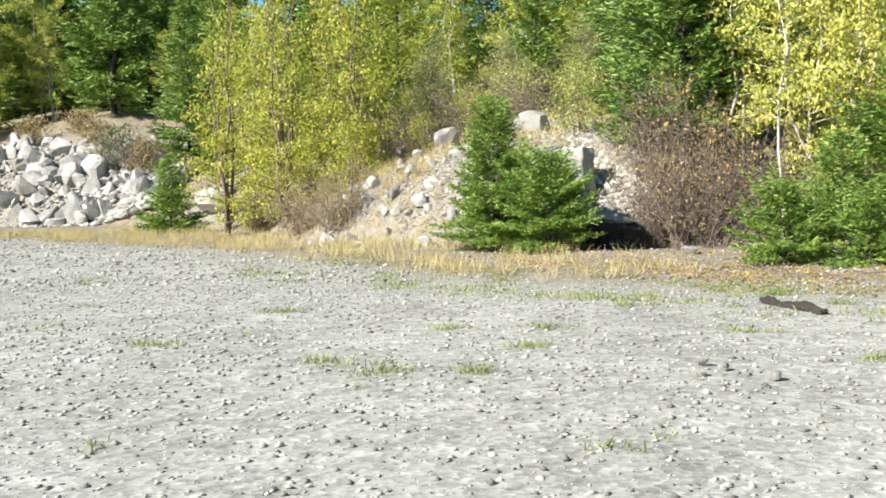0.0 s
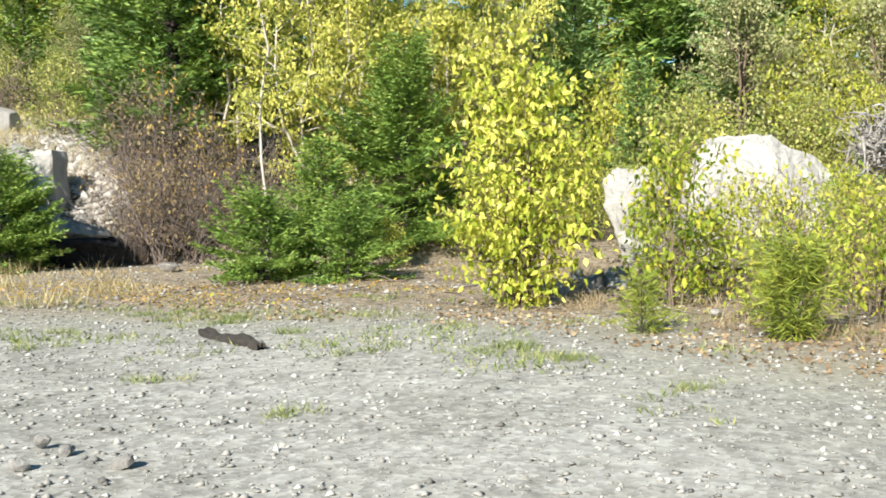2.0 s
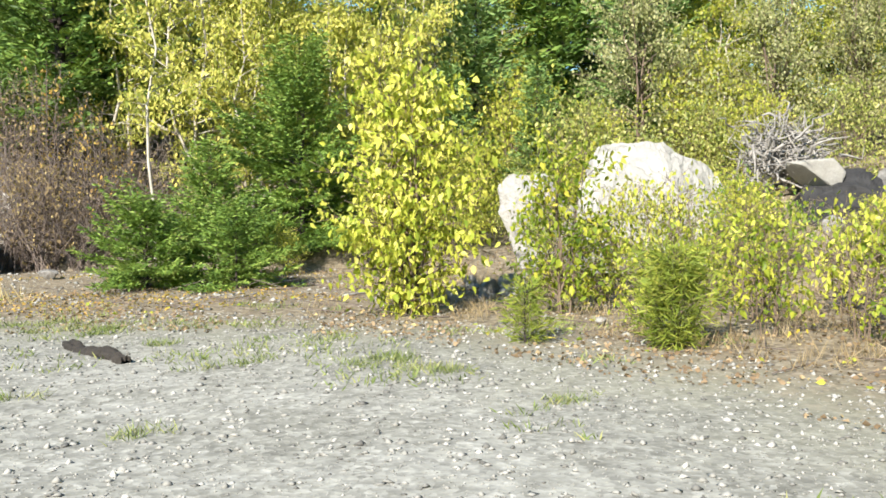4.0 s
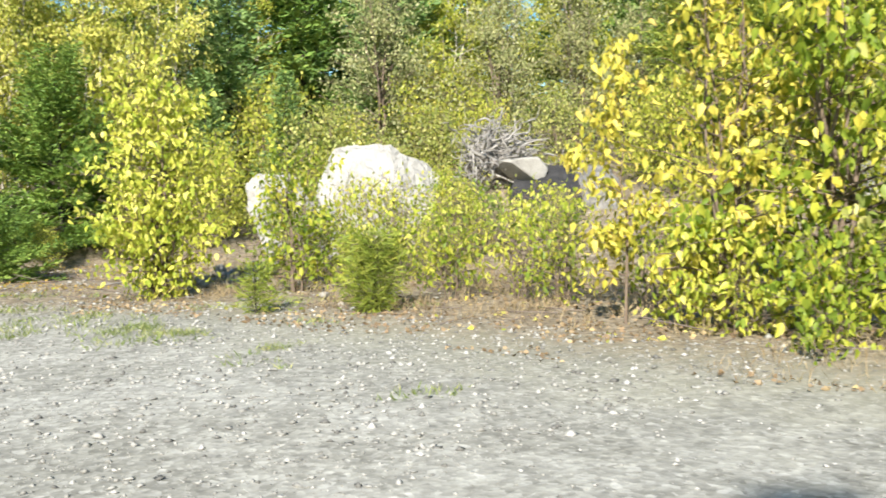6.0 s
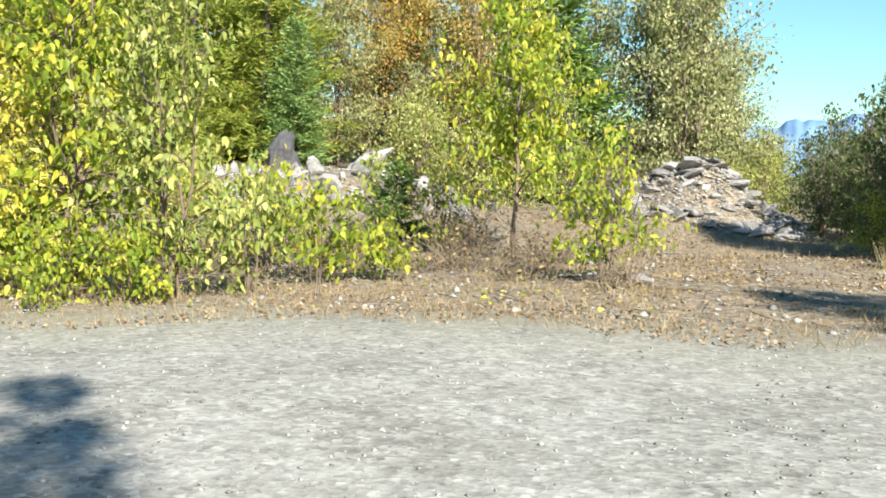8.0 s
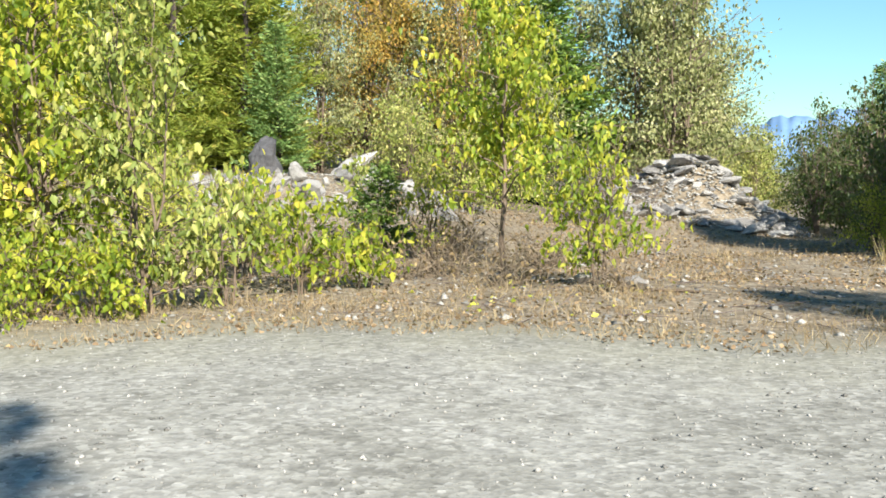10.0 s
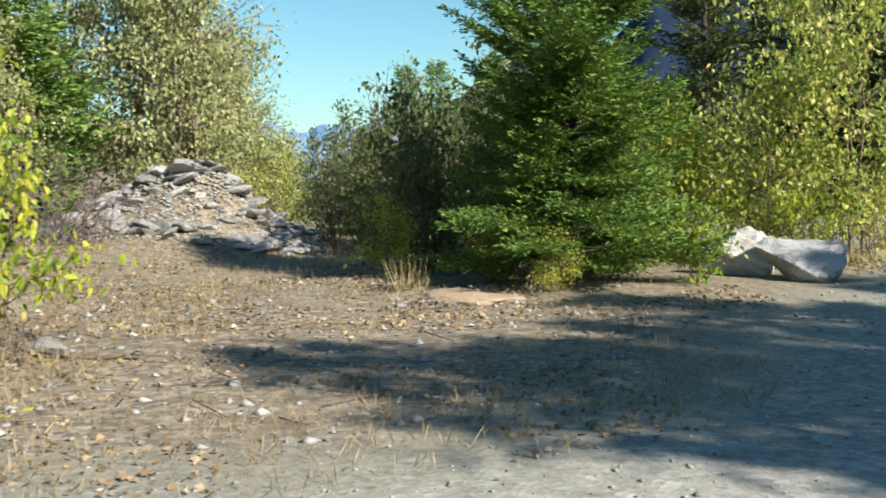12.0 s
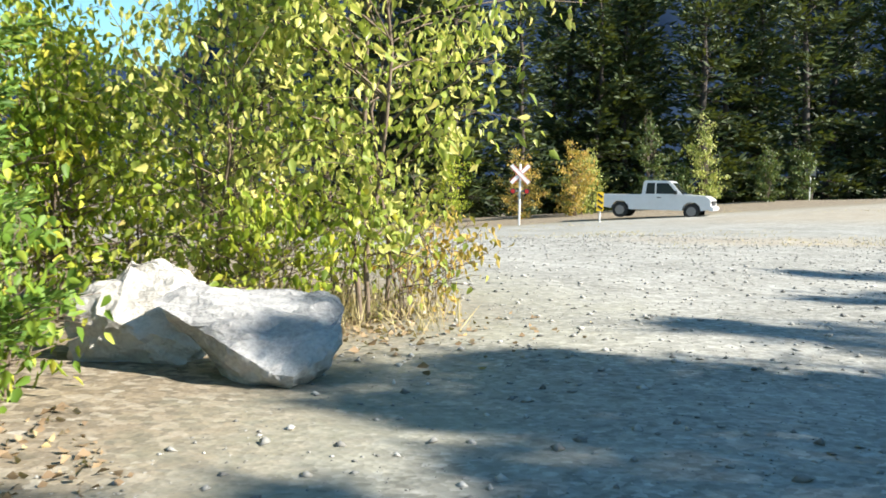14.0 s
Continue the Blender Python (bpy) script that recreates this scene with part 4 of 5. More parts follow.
conifer("spruce", ground_at(14.85, -7.5), "large dense dark green fir beside the drive", "spruce", 5.2, 1.42, NEEDLE_FIR, 21, 0.13, 9, 0.078, power=0.5, low=0.05, ragged=0.32)

# poplars and shrubs along the lot's edge
broadleaf("poplar", ground_at(6.9, 11.2), "bright yellow bushy young poplar on the lot's edge", "poplar", 3.0, 0.98, LEAF_YELLOW, 9, 16, 4600, 0.1, seed=31, low=0.03, group="yellow poplars", droop=0.9)
broadleaf("poplar", ground_at(8.2, 10.2), "thin yellow-green poplar shrub before a white boulder", "poplar", 1.95, 0.7, LEAF_LIME, 6, 11, 1500, 0.085, seed=32, low=0.05, group="yellow poplars", droop=0.8)
for k, (x, y, h, w, n) in enumerate([(8.5, 7.75, 1.05, 0.55, 520), (9.0, 7.2, 1.2, 0.6, 560), (9.3, 8.6, 1.35, 0.7, 620), (8.9, 6.5, 1.15, 0.6, 480), (9.9, 7.4, 1.25, 0.7, 520), (9.6, 10.2, 1.5, 0.8, 700), (9.3, 5.7, 1.1, 0.55, 420), (8.0, 8.7, 0.8, 0.4, 260), (10.6, 8.6, 1.2, 0.7, 460)]):
    broadleaf("poplar_shrub", ground_at(x, y), "low yellow poplar shrub on the bank's edge", "shrub", h, w, LEAF_YELLOW if k % 3 else LEAF_LIME, 6, 10, int(n * 0.95), 0.074, seed=70 + k, low=0.1, group="low yellow shrubs")
broadleaf("poplar", ground_at(8.28, 5.26), "slender poplar sapling with golden leaves", "poplar", 2.5, 0.6, LEAF_GOLD, 1, 22, 900, 0.1, seed=33, low=0.16, group="yellow poplars")
broadleaf("poplar", ground_at(8.9, 3.6), "tall leafy yellow-green poplar clump", "poplar", 4.4, 1.3, LEAF_LIME, 7, 18, 4400, 0.122, seed=34, low=0.04, group="yellow poplars")
broadleaf("poplar", ground_at(8.55, 4.4), "yellow-green poplar clump with golden leaf tips", "poplar", 3.4, 0.95, LEAF_GOLD, 6, 14, 1600, 0.112, seed=36, low=0.05, group="yellow poplars")
broadleaf("poplar", ground_at(8.75, 2.35), "pale green poplar with hanging leaves", "poplar", 3.3, 1.1, LEAF_POPLAR, 5, 14, 2000, 0.105, seed=35, low=0.04, group="yellow poplars", droop=1.2)
for k, (x, y, h) in enumerate([(8.3, 4.1, 1.0), (8.15, 3.3, 0.9), (8.35, 4.75, 1.1), (8.3, 2.55, 0.85)]):
    broadleaf("poplar_shrub", ground_at(x, y), "leafy yellow-green sprouts at a poplar clump's foot", "shrub", h, 0.55, LEAF_LIME if k % 2 else LEAF_YELLOW, 6, 8, 520, 0.095, seed=170 + k, low=0.02, group="low yellow shrubs")
broadleaf("poplar_shrub", ground_at(7.55, 3.05), "low green poplar sprout at the gravel edge", "shrub", 0.42, 0.3, LEAF_LIME, 4, 5, 90, 0.09, seed=37, group="low yellow shrubs")
broadleaf("poplar_shrub", ground_at(10.6, 1.5), "low yellow-green poplar sprouts in dry brush", "shrub", 1.2, 0.75, LEAF_LIME, 6, 8, 520, 0.115, seed=38, group="low yellow shrubs")
broadleaf("poplar_shrub", ground_at(11.6, 2.6), "low yellow-green poplar sprouts in dry brush", "shrub", 1.5, 0.8, LEAF_LIME, 5, 9, 600, 0.115, seed=39, group="low yellow shrubs")
broadleaf("poplar_shrub", ground_at(9.6, 1.9), "hanging pale green poplar sprouts beside a clump", "shrub", 1.5, 0.6, LEAF_POPLAR, 5, 9, 420, 0.115, seed=391, low=0.1, group="low yellow shrubs", droop=1.3)
for k, (x, y, h) in enumerate([(14.1, 0.85, 1.7), (12.6, 3.0, 1.4), (11.2, 0.9, 0.8), (15.2, 2.2, 1.6)]):
    broadleaf("poplar_shrub", ground_at(x, y), "thin yellow-green poplar sprouts in dry brush", "shrub", h, 0.6, LEAF_POPLAR if k % 2 else LEAF_LIME, 5, 9, 420, 0.105, seed=380 + k, low=0.12, group="low yellow shrubs")
broadleaf("poplar", ground_at(12.9, -0.45), "young poplar with pale stem and hanging leaves", "poplar", 3.9, 1.5, LEAF_LIME, 1, 40, 3800, 0.112, seed=40, low=0.24, thick=0.03, lean=0.1, group="yellow poplars", droop=1.1, bark=BARK)
broadleaf("poplar", ground_at(11.7, -1.75), "small poplar with drooping yellow leaves", "poplar", 1.9, 0.85, LEAF_LIME, 5, 11, 1150, 0.1, seed=43, low=0.12, group="yellow poplars", droop=1.1)
broadleaf("cottonwood", ground_at(15.7, -11.7), "olive-green cottonwood with shiny leaves beside boulders", "cottonwood", 5.4, 2.25, LEAF_COTTON, 2, 32, 5400, 0.1, seed=44, low=0.12, thick=0.014, droop=0.9, lean=0.25, shape=0.95)
broadleaf("cottonwood", ground_at(15.85, -12.0), "thin cottonwood with long branches and shiny hanging leaves", "cottonwood", 4.4, 2.1, LEAF_COTTON, 1, 22, 1700, 0.1, seed=244, low=0.4, droop=1.1, thick=0.014)
broadleaf("cottonwood", ground_at(16.3, -10.75), "olive-green cottonwood with shiny leaves beside boulders", "cottonwood", 2.6, 1.3, LEAF_COTTON, 5, 14, 2500, 0.095, seed=144, low=0.08, droop=0.9, shape=0.7)
broadleaf("cottonwood", ground_at(16.9, -9.7), "leafy green cottonwood behind boulders", "cottonwood", 2.5, 1.3, LEAF_LIME, 5, 14, 2900, 0.095, seed=45, low=0.06, droop=0.8)
for k, (x, y, h, w, n, mt) in enumerate([(9.3, 11.9, 1.25, 0.6, 650, LEAF_OLIVE), (10.0, 11.5, 1.35, 0.7, 800, LEAF_STAND), (10.7, 11.2, 1.3, 0.7, 800, LEAF_OLIVE), (11.3, 10.7, 1.25, 0.7, 750, LEAF_STAND), (9.0, 10.6, 1.3, 0.6, 600, LEAF_YELLOW), (12.2, 10.9, 1.0, 0.8, 700, LEAF_GREEN),
                                             (10.0, 10.0, 1.2, 0.6, 520, LEAF_LIME), (9.7, 12.6, 1.5, 0.5, 420, LEAF_LIME), (12.9, 11.6, 1.1, 0.7, 600, LEAF_OLIVE)]):
    broadleaf("shrub", ground_at(x, y), "thin olive and yellow shrub before a white boulder", "shrub", h, w, mt, 7, 9, n, 0.07, seed=640 + k, low=0.04, group="boulder shrubs", bark=DRY_STEM)
broadleaf("shrub", ground_at(12.06, 11.50), "small bright green shrub beside a white boulder", "shrub", 1.5, 0.6, LEAF_GREEN, 7, 9, 900, 0.07, seed=146, low=0.04)
for k, (x, y, h, w, n, mt) in enumerate([(16.5, -8.9, 2.3, 1.0, 1700, LEAF_GREEN), (17.7, -9.9, 2.6, 1.1, 1900, LEAF_LIME), (18.6, -10.9, 2.2, 1.1, 1500, LEAF_COTTON), (15.7, -8.6, 1.3, 0.7, 900, LEAF_GREEN), (17.6, -11.6, 1.8, 0.9, 1000, LEAF_COTTON), (19.6, -9.6, 3.0, 1.3, 1900, LEAF_LIME)]):
    broadleaf("shrub", ground_at(x, y), "dense leafy green shrub behind boulders", "shrub", h, w, mt, 6, 12, n, 0.095, seed=660 + k, low=0.05, group="shrubs behind boulders")
broadleaf("shrub", ground_at(14.1, -8.75), "low green leafy shrub beside boulders", "shrub", 0.95, 0.6, LEAF_GREEN, 6, 7, 420, 0.1, seed=46, low=0.05)
broadleaf("shrub", ground_at(15.6, -10.9), "yellowing shrub at a cottonwood's foot", "shrub", 1.1, 0.8, LEAF_LIME, 6, 9, 700, 0.09, seed=47, low=0.04)
for k, (x, y, h, w) in enumerate([(15.75, -12.1, 1.25, 0.7), (15.95, -12.55, 0.95, 0.6), (16.6, -12.0, 1.4, 0.8)]):
    broadleaf("shrub", ground_at(x, y), "thin yellow-brown sprouts round a cottonwood's stem", "shrub", h, w, LEAF_RUST if k == 1 else LEAF_COTTON, 7, 7, 460, 0.08, seed=480 + k, low=0.04, group="cottonwood sprouts")


def bare_bush(x, y, h, spread, n, label, seed, leaves=260, stem=TWIG):
    r = np.random.default_rng(seed)
    root = thing("bare_bush", ground_at(x, y), label, "bush", "bare bushes")
    g, c = Geo(), Geo()
    ends = []
    for k in range(n):
        az, q = r.uniform(0, 6.283), np.linspace(0, 1, 6)[:, None]
        out = np.array([math.cos(az), math.sin(az), 0]) * spread * r.uniform(0.2, 1.35)
        b0 = np.array([r.normal() * 0.3 * spread, r.normal() * 0.3 * spread, -0.05])
        line = b0 + out * q ** 1.1 + np.array([0, 0, h * r.uniform(0.3, 1.0)]) * q ** 0.85 + r.normal(scale=0.09, size=(6, 3)) * q
        tube(g, line, 0.011 * (1 - 0.8 * q[:, 0]), 3)
        for m in range(6):
            p = line[r.integers(1, 6)]
            w = unit(r.normal(size=3) + np.array([0, 0, 0.6]))
            tw = p + w * q * r.uniform(0.2, 0.55) + r.normal(scale=0.02, size=(6, 3)) * q
            tube(g, tw, 0.006 * (1 - 0.7 * q[:, 0]), 3)
            ends.append(tw)
    E = np.array(ends)
    pick = r.integers(len(E), size=leaves)
    kites(c, E[pick, r.integers(1, 6, size=leaves)] + r.normal(scale=0.03, size=(leaves, 3)), r.normal(size=(leaves, 3)) + np.array([0, 0, -0.5]), 0.06 * r.uniform(0.6, 1.3, leaves), 0.6, 0.2, r)
    part("brushwood", g.mesh("brushwood", stem), root)
    part("foliage", c.mesh("foliage", LEAF_BROWN), root)


bare_bush(5.1, 20.2, 2.3, 1.5, 120, "leafless purple-brown bush in front of a spruce", 1, 900)
bare_bush(4.7, 21.8, 2.2, 1.1, 100, "leafless brown bush on the rubble bank", 2, 600)
bare_bush(4.3, 20.5, 1.8, 0.8, 90, "brown bush with a few dry leaves by a dark boulder", 22, 420)
for k, (x, y, h) in enumerate(((4.5, 19.9, 2.0), (5.5, 20.5, 2.6), (4.3, 21.7, 2.4), (4.9, 21.2, 2.9), (4.4, 20.8, 1.6))):
    broadleaf("shrub", ground_at(x, y), "thin brown shrub with a few olive leaves on the bank", "shrub", h, 0.9, LEAF_RUST if k % 2 else LEAF_BROWN, 7, 9, 520, 0.075, seed=530 + k, low=0.1, group="brown bank shrubs", bark=TWIG)
bare_bush(6.2, 20.6, 2.1, 1.4, 130, "thin brown bush with a few dry leaves", 3, 700)
bare_bush(-14.0, 46.4, 2.2, 2.2, 90, "brown bush on top of the loose rock", 4, 500)
for k, (x, y) in enumerate(((-5.26, 30.27), (-3.6, 26.2), (-2.6, 24.9))):
    bare_bush(x, y, 1.25 + 0.15 * (k % 3), 0.9, 70, "dry brown weeds and sprouts at the poplars' foot", 40 + k, 700, DRY_STEM)
for k, (x, y, h) in enumerate(((-14.6, 46.2, 2.3), (-13.2, 45.6, 1.8), (-16.4, 48.6, 1.6), (-20.5, 51.5, 1.3), (-18.2, 51.8, 1.1))):
    broadleaf("shrub", ground_at(x, y), "dark brown leafy shrub on the earth above loose rock", "shrub", h, 1.3, LEAF_BROWN if k else LEAF_WILLOW, 8, 11, 1300, 0.12, seed=550 + k, low=0.02, group="brown bank shrubs", bark=TWIG)
bare_bush(0.9, 28.6, 1.6, 1.3, 70, "brown bush with dry leaves on the bank", 15, 900)
bare_bush(2.4, 27.6, 1.7, 1.3, 70, "brown bush with dry leaves on the bank", 16, 900)
bare_bush(-0.6, 27.9, 1.4, 1.2, 60, "brown bush with dry leaves on the bank", 17, 800)
bare_bush(-1.2, 29.5, 2.2, 1.8, 70, "brown bush with dry leaves on the bank", 5, 700)
bare_bush(12.2, 1.9, 0.8, 0.5, 20, "low dry brown brush on the bank", 6, 200, DRY_STEM)
bare_bush(12.9, 0.4, 0.7, 0.5, 18, "low dry brown brush on the bank", 7, 200, DRY_STEM)
bare_bush(14.6, 0.6, 0.9, 0.7, 24, "low dry brown brush on the bank", 8, 260, DRY_STEM)
for k in range(14):
    bare_bush(11.0 + 0.61 * k % 4.6, -2.0 + 1.37 * k % 5.6, 0.3 + 0.06 * (k % 5), 0.3, 9, "low dry brown weeds under poplars", 60 + k, 40, DRY_STEM)
bare_bush(20.5, -1.0, 1.6, 1.2, 50, "dry brown brush beside a rock pile", 9, 260)

# a yellow-green stand on the north bank
for k, (x, y, h, w) in enumerate([(-6.4, 30.0, 8.0, 1.7), (-4.4, 28.6, 8.6, 1.8), (-2.4, 28.0, 6.6, 1.5), (-5.6, 33.5, 7.5, 1.8), (-3.3, 30.8, 7.4, 1.6)]):
    broadleaf("poplar", ground_at(x, y), "tall yellow-olive poplar on the north bank", "poplar", h, w, LEAF_STAND, 5, 22, 6000, 0.1, seed=100 + k, low=0.05, group="bank poplars", shape=0.42)
for k, (x, y) in enumerate([(-5.4, 29.8), (-3.6, 28.2), (-2.4, 26.8)]):
    broadleaf("shrub", ground_at(x, y), "yellowing leafy shrub at the bank's foot", "shrub", 2.2, 1.1, LEAF_STAND, 6, 10, 1500, 0.09, seed=110 + k, low=0.05, group="bank shrubs")
# pale yellow birches
for k, (x, y, h, w) in enumerate([(5.85, 17.6, 7.0, 0.8), (7.4, 21.0, 8.8, 1.5), (9.3, 21.8, 9.0, 1.7), (8.4, 23.6, 9.5, 1.6), (10.8, 22.0, 8.0, 1.7), (6.6, 22.6, 9.0, 1.4), (11.8, 20.2, 7.0, 1.5), (10.0, 19.8, 6.5, 1.3), (8.4, 20.3, 7.0, 1.3), (12.6, 23.6, 8.5, 1.6)]):
    broadleaf("birch", ground_at(x, y), "slender birch with pale stem and pale yellow leaves", "birch", h, w, LEAF_BIRCH, 1 if k == 0 else 2, 36 if k else 26, 7000 if k else 1000, 0.105, seed=120 + k, low=0.34 if k == 0 else 0.1, group="yellow birches", bark=BARK_PALE, thick=0.013, droop=0.9, clump=0.45)

# ---- woods behind ----
def woods(proto, spots, seed, group=""):
    r = np.random.default_rng(seed)
    for x, y, s in spots:
        copy_thing(proto, ground_at(x, y, r.uniform(0, 360), s * r.uniform(0.92, 1.08)))


fir_a = conifer("fir", ground_at(-17.5, 55.0), "dark green fir in the woods above the bank", "fir", 12.0, 2.9, NEEDLE, 201, 0.4, 8, 0.34, group="woods")
fir_b = conifer("fir", ground_at(19.5, 21.5), "blue-green fir in the woods above the bank", "fir", 8.0, 2.1, NEEDLE_BLUE, 202, 0.3, 8, 0.25, group="woods")
larch = conifer("larch", ground_at(22.4, 9.2), "soft yellow-green larch above the rubble", "larch", 9.0, 2.2, NEEDLE_LARCH, 203, 0.3, 8, 0.22, group="woods", ragged=0.45, fluff=0.4, slim=0.2)
aspen = broadleaf("aspen", ground_at(-22.6, 58.0), "yellow-green aspen in the woods", "aspen", 9.0, 2.1, LEAF_STAND, 3, 26, 8500, 0.11, seed=204, low=0.1, group="woods", bark=BARK_PALE, blade=False)
alder = broadleaf("alder", ground_at(16.5, 18.5), "olive-green leafy alder on the bank", "alder", 6.0, 2.0, LEAF_GREY, 5, 22, 9000, 0.09, seed=205, low=0.05, group="woods", blade=False)
rust = broadleaf("maple", ground_at(27.6, 6.0), "rust-brown autumn maple in the woods", "maple", 8.0, 2.2, LEAF_RUST, 4, 24, 7500, 0.1, seed=206, low=0.08, group="woods", blade=False)
brush = broadleaf("shrub", ground_at(13.6, 17.0), "mixed olive and yellow underbrush", "shrub", 2.6, 1.4, LEAF_OLIVE, 7, 12, 2800, 0.088, seed=207, low=0.04, group="underbrush", blade=False)
brush_y = broadleaf("shrub", ground_at(18.2, 11.4), "yellow-green underbrush above rocks", "shrub", 2.6, 1.4, LEAF_STAND, 7, 12, 2800, 0.088, seed=208, low=0.04, group="underbrush", blade=False)
woods(fir_a, [(-29, 64, 1.3), (-25, 66, 1.25), (-21, 68, 1.35), (-33, 66, 1.3), (-17.8, 62.5, 0.7), (-15.2, 58.5, 0.6), (-12.6, 56, 0.6), (-18, 63, 1.4), (-17, 72, 1.5), (0.5, 48, 1.0), (2.5, 56, 1.2), (-8, 57, 1.2), (24, 24, 0.8), (28, 19, 0.8), (21, 28, 0.9), (36, 22, 1.1), (30, 14.5, 0.7), (-14, 58, 1.1), (-10.5, 52, 0.9), (-6, 50, 1.0), (-22, 60, 1.2), (-26, 56, 1.1), (-1, 52, 1.0), (3.5, 41, 0.6), (6.5, 48, 1.0), (-11.5, 46.5, 0.62), (3.4, 36, 0.5), (5.2, 31, 0.5), (-32, 62, 1.2), (-36, 70, 1.3), (-28, 72, 1.3), (10, 45, 1.1), (14, 38, 1.0), 
              (19, 36, 1.0), (26, 32, 1.0), (31, 25, 1.0), (32, 17, 1.0), (-3, 42, 0.8), (8, 31, 0.85), (-16, 66, 1.2), (-4, 64, 1.2), (8, 60, 1.2), (20, 50, 1.2), (30, 42, 1.2), (40, 28, 1.2), (36, 8, 0.8), (33, 3.0, 0.75), (25.5, 0.8, 0.66)], 1)
woods(fir_b, [(17, 19.2, 0.55), (21.5, 23, 0.9), (14.2, 21.5, 0.7), (16, 26, 1.0), (23.5, 26, 1.1), (12.3, 19.5, 0.45), (21.3, 6.1, 0.42), (7.8, 26.5, 0.95), (25.8, 16, 0.9), (29.5, 11, 0.9), (5.6, 27.6, 0.8), (13.4, 18.0, 0.38)], 2)
woods(larch, [(22.6, 7.4, 0.85), (24.6, 8.2, 1.0), (24.5, 11.5, 1.0), (20.5, 8.8, 0.55), (23.6, 14, 1.0), (26.8, 9.2, 1.0), (20.4, 12.6, 0.7), (-1.5, 37, 0.9), (6.0, 36, 1.0), (12, 29, 0.9)], 3)
woods(aspen, [(-24.2, 55.5, 0.9), (-21.6, 57.0, 0.8), (-26.5, 57.0, 1.0), (-11.5, 50.5, 0.6), (-14.0, 54.0, 0.6), (-24, 60, 1.0), (3, 37, 0.9), (-1.5, 45.5, 1.0), (9, 35.5, 1.0), (-8, 41.5, 0.85), (22, 19.5, 0.75), (13, 32, 1.0), (18.5, 27.5, 0.9), (26.5, 21, 0.95), (0.5, 40, 0.9), (5.5, 39.5, 0.9)], 4)
woods(alder, [(-0.4, 33.0, 0.62), (2.2, 34.0, 0.62), (-2.4, 31.0, 0.5), (4.2, 29.5, 0.5), (31.5, -3.2, 0.9), (35, -3.6, 1.0), (39, -3.0, 1.1), (19.5, 17.5, 0.85), (23.2, 18.2, 0.95), (21.5, 15, 0.8), (24.5, 3.0, 1.0), (27.2, -1.6, 1.35), (26.0, -2.6, 1.2), (28.8, -2.3, 1.4), (23.4, 1.0, 0.9), (13.2, 22.0, 0.8), (24.3, 6.2, 0.9), (30, 0.5, 1.3)], 5)
woods(brush_y, [(10.4, 16.4, 0.7), (11.6, 17.6, 0.9), (13.4, 18.6, 1.0), (15.0, 18.0, 0.9), (12.6, 15.8, 0.6), (16.8, 17.6, 1.0), (14.4, 20.0, 1.2), (17.6, 16.2, 0.9), (18.6, 19.4, 1.3), (9.4, 17.2, 0.6)], 23)
woods(aspen, [(20.6, 20.4, 0.75), (24.0, 23.0, 0.9)], 29)
woods(rust, [(25.2, 3.4, 0.95), (24.2, 2.4, 0.7), (28.5, 3.5, 1.0), (30.0, 7.5, 1.05), (25.4, 4.6, 0.8), (26.5, 12.5, 0.9)], 6)
woods(brush, [(27.2, -4.4, 0.8), (29.6, -4.8, 0.9), (25.6, -3.6, 0.6), (32.5, -4.8, 1.0), (36, -5.0, 1.2), (0.8, 30.4, 0.7), (-1.0, 31.6, 0.8), (1.8, 32.4, 0.8), (3.6, 27.6, 0.6), (1.4, 27.4, 0.35), (12.0, 16.5, 0.6), (14.6, 16.2, 0.75), (16.4, 16.6, 0.8), (19.0, 15.2, 0.8), (10.6, 18.2, 0.7), (7.2, 19.6, 0.6), (2.6, 31, 0.9), (21.5, 3.2, 0.9), (22.8, 3.8, 1.0), (22.0, 1.2, 0.9), (19.2, 1.3, 0.7), (17.0, 9.4, 0.6), (20.2, 10.2, 0.9), (17.6, 7.6, 0.6), (3.4, 24.6, 0.7)], 7)
woods(brush_y, [(13.4, 13.4, 0.5), (13.2, 10.2, 0.34), (19.6, 13.2, 0.8), (11.6, 11.0, 0.55), (14.4, 8.2, 0.5), (21.2, 11.6, 0.9), (12.4, 12.2, 0.45), (12.8, 4.6, 0.55), (11.8, 6.4, 0.6), (14.2, 5.4, 0.6), (16.4, 6.0, 0.55), (1.0, 29.0, 0.6), (-0.6, 27.8, 0.5), (7.6, 16.6, 0.32)], 8)

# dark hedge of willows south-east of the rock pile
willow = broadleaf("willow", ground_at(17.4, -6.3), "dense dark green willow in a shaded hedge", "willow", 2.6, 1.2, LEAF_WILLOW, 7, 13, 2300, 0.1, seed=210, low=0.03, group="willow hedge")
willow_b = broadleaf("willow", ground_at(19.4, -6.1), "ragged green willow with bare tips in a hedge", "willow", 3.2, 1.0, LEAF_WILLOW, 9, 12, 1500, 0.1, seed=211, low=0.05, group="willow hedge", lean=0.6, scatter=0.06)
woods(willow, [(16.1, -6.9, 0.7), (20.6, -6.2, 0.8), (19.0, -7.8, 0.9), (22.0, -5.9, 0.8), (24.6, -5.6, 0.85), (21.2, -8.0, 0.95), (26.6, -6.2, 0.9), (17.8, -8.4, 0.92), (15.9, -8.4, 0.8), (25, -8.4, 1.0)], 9)
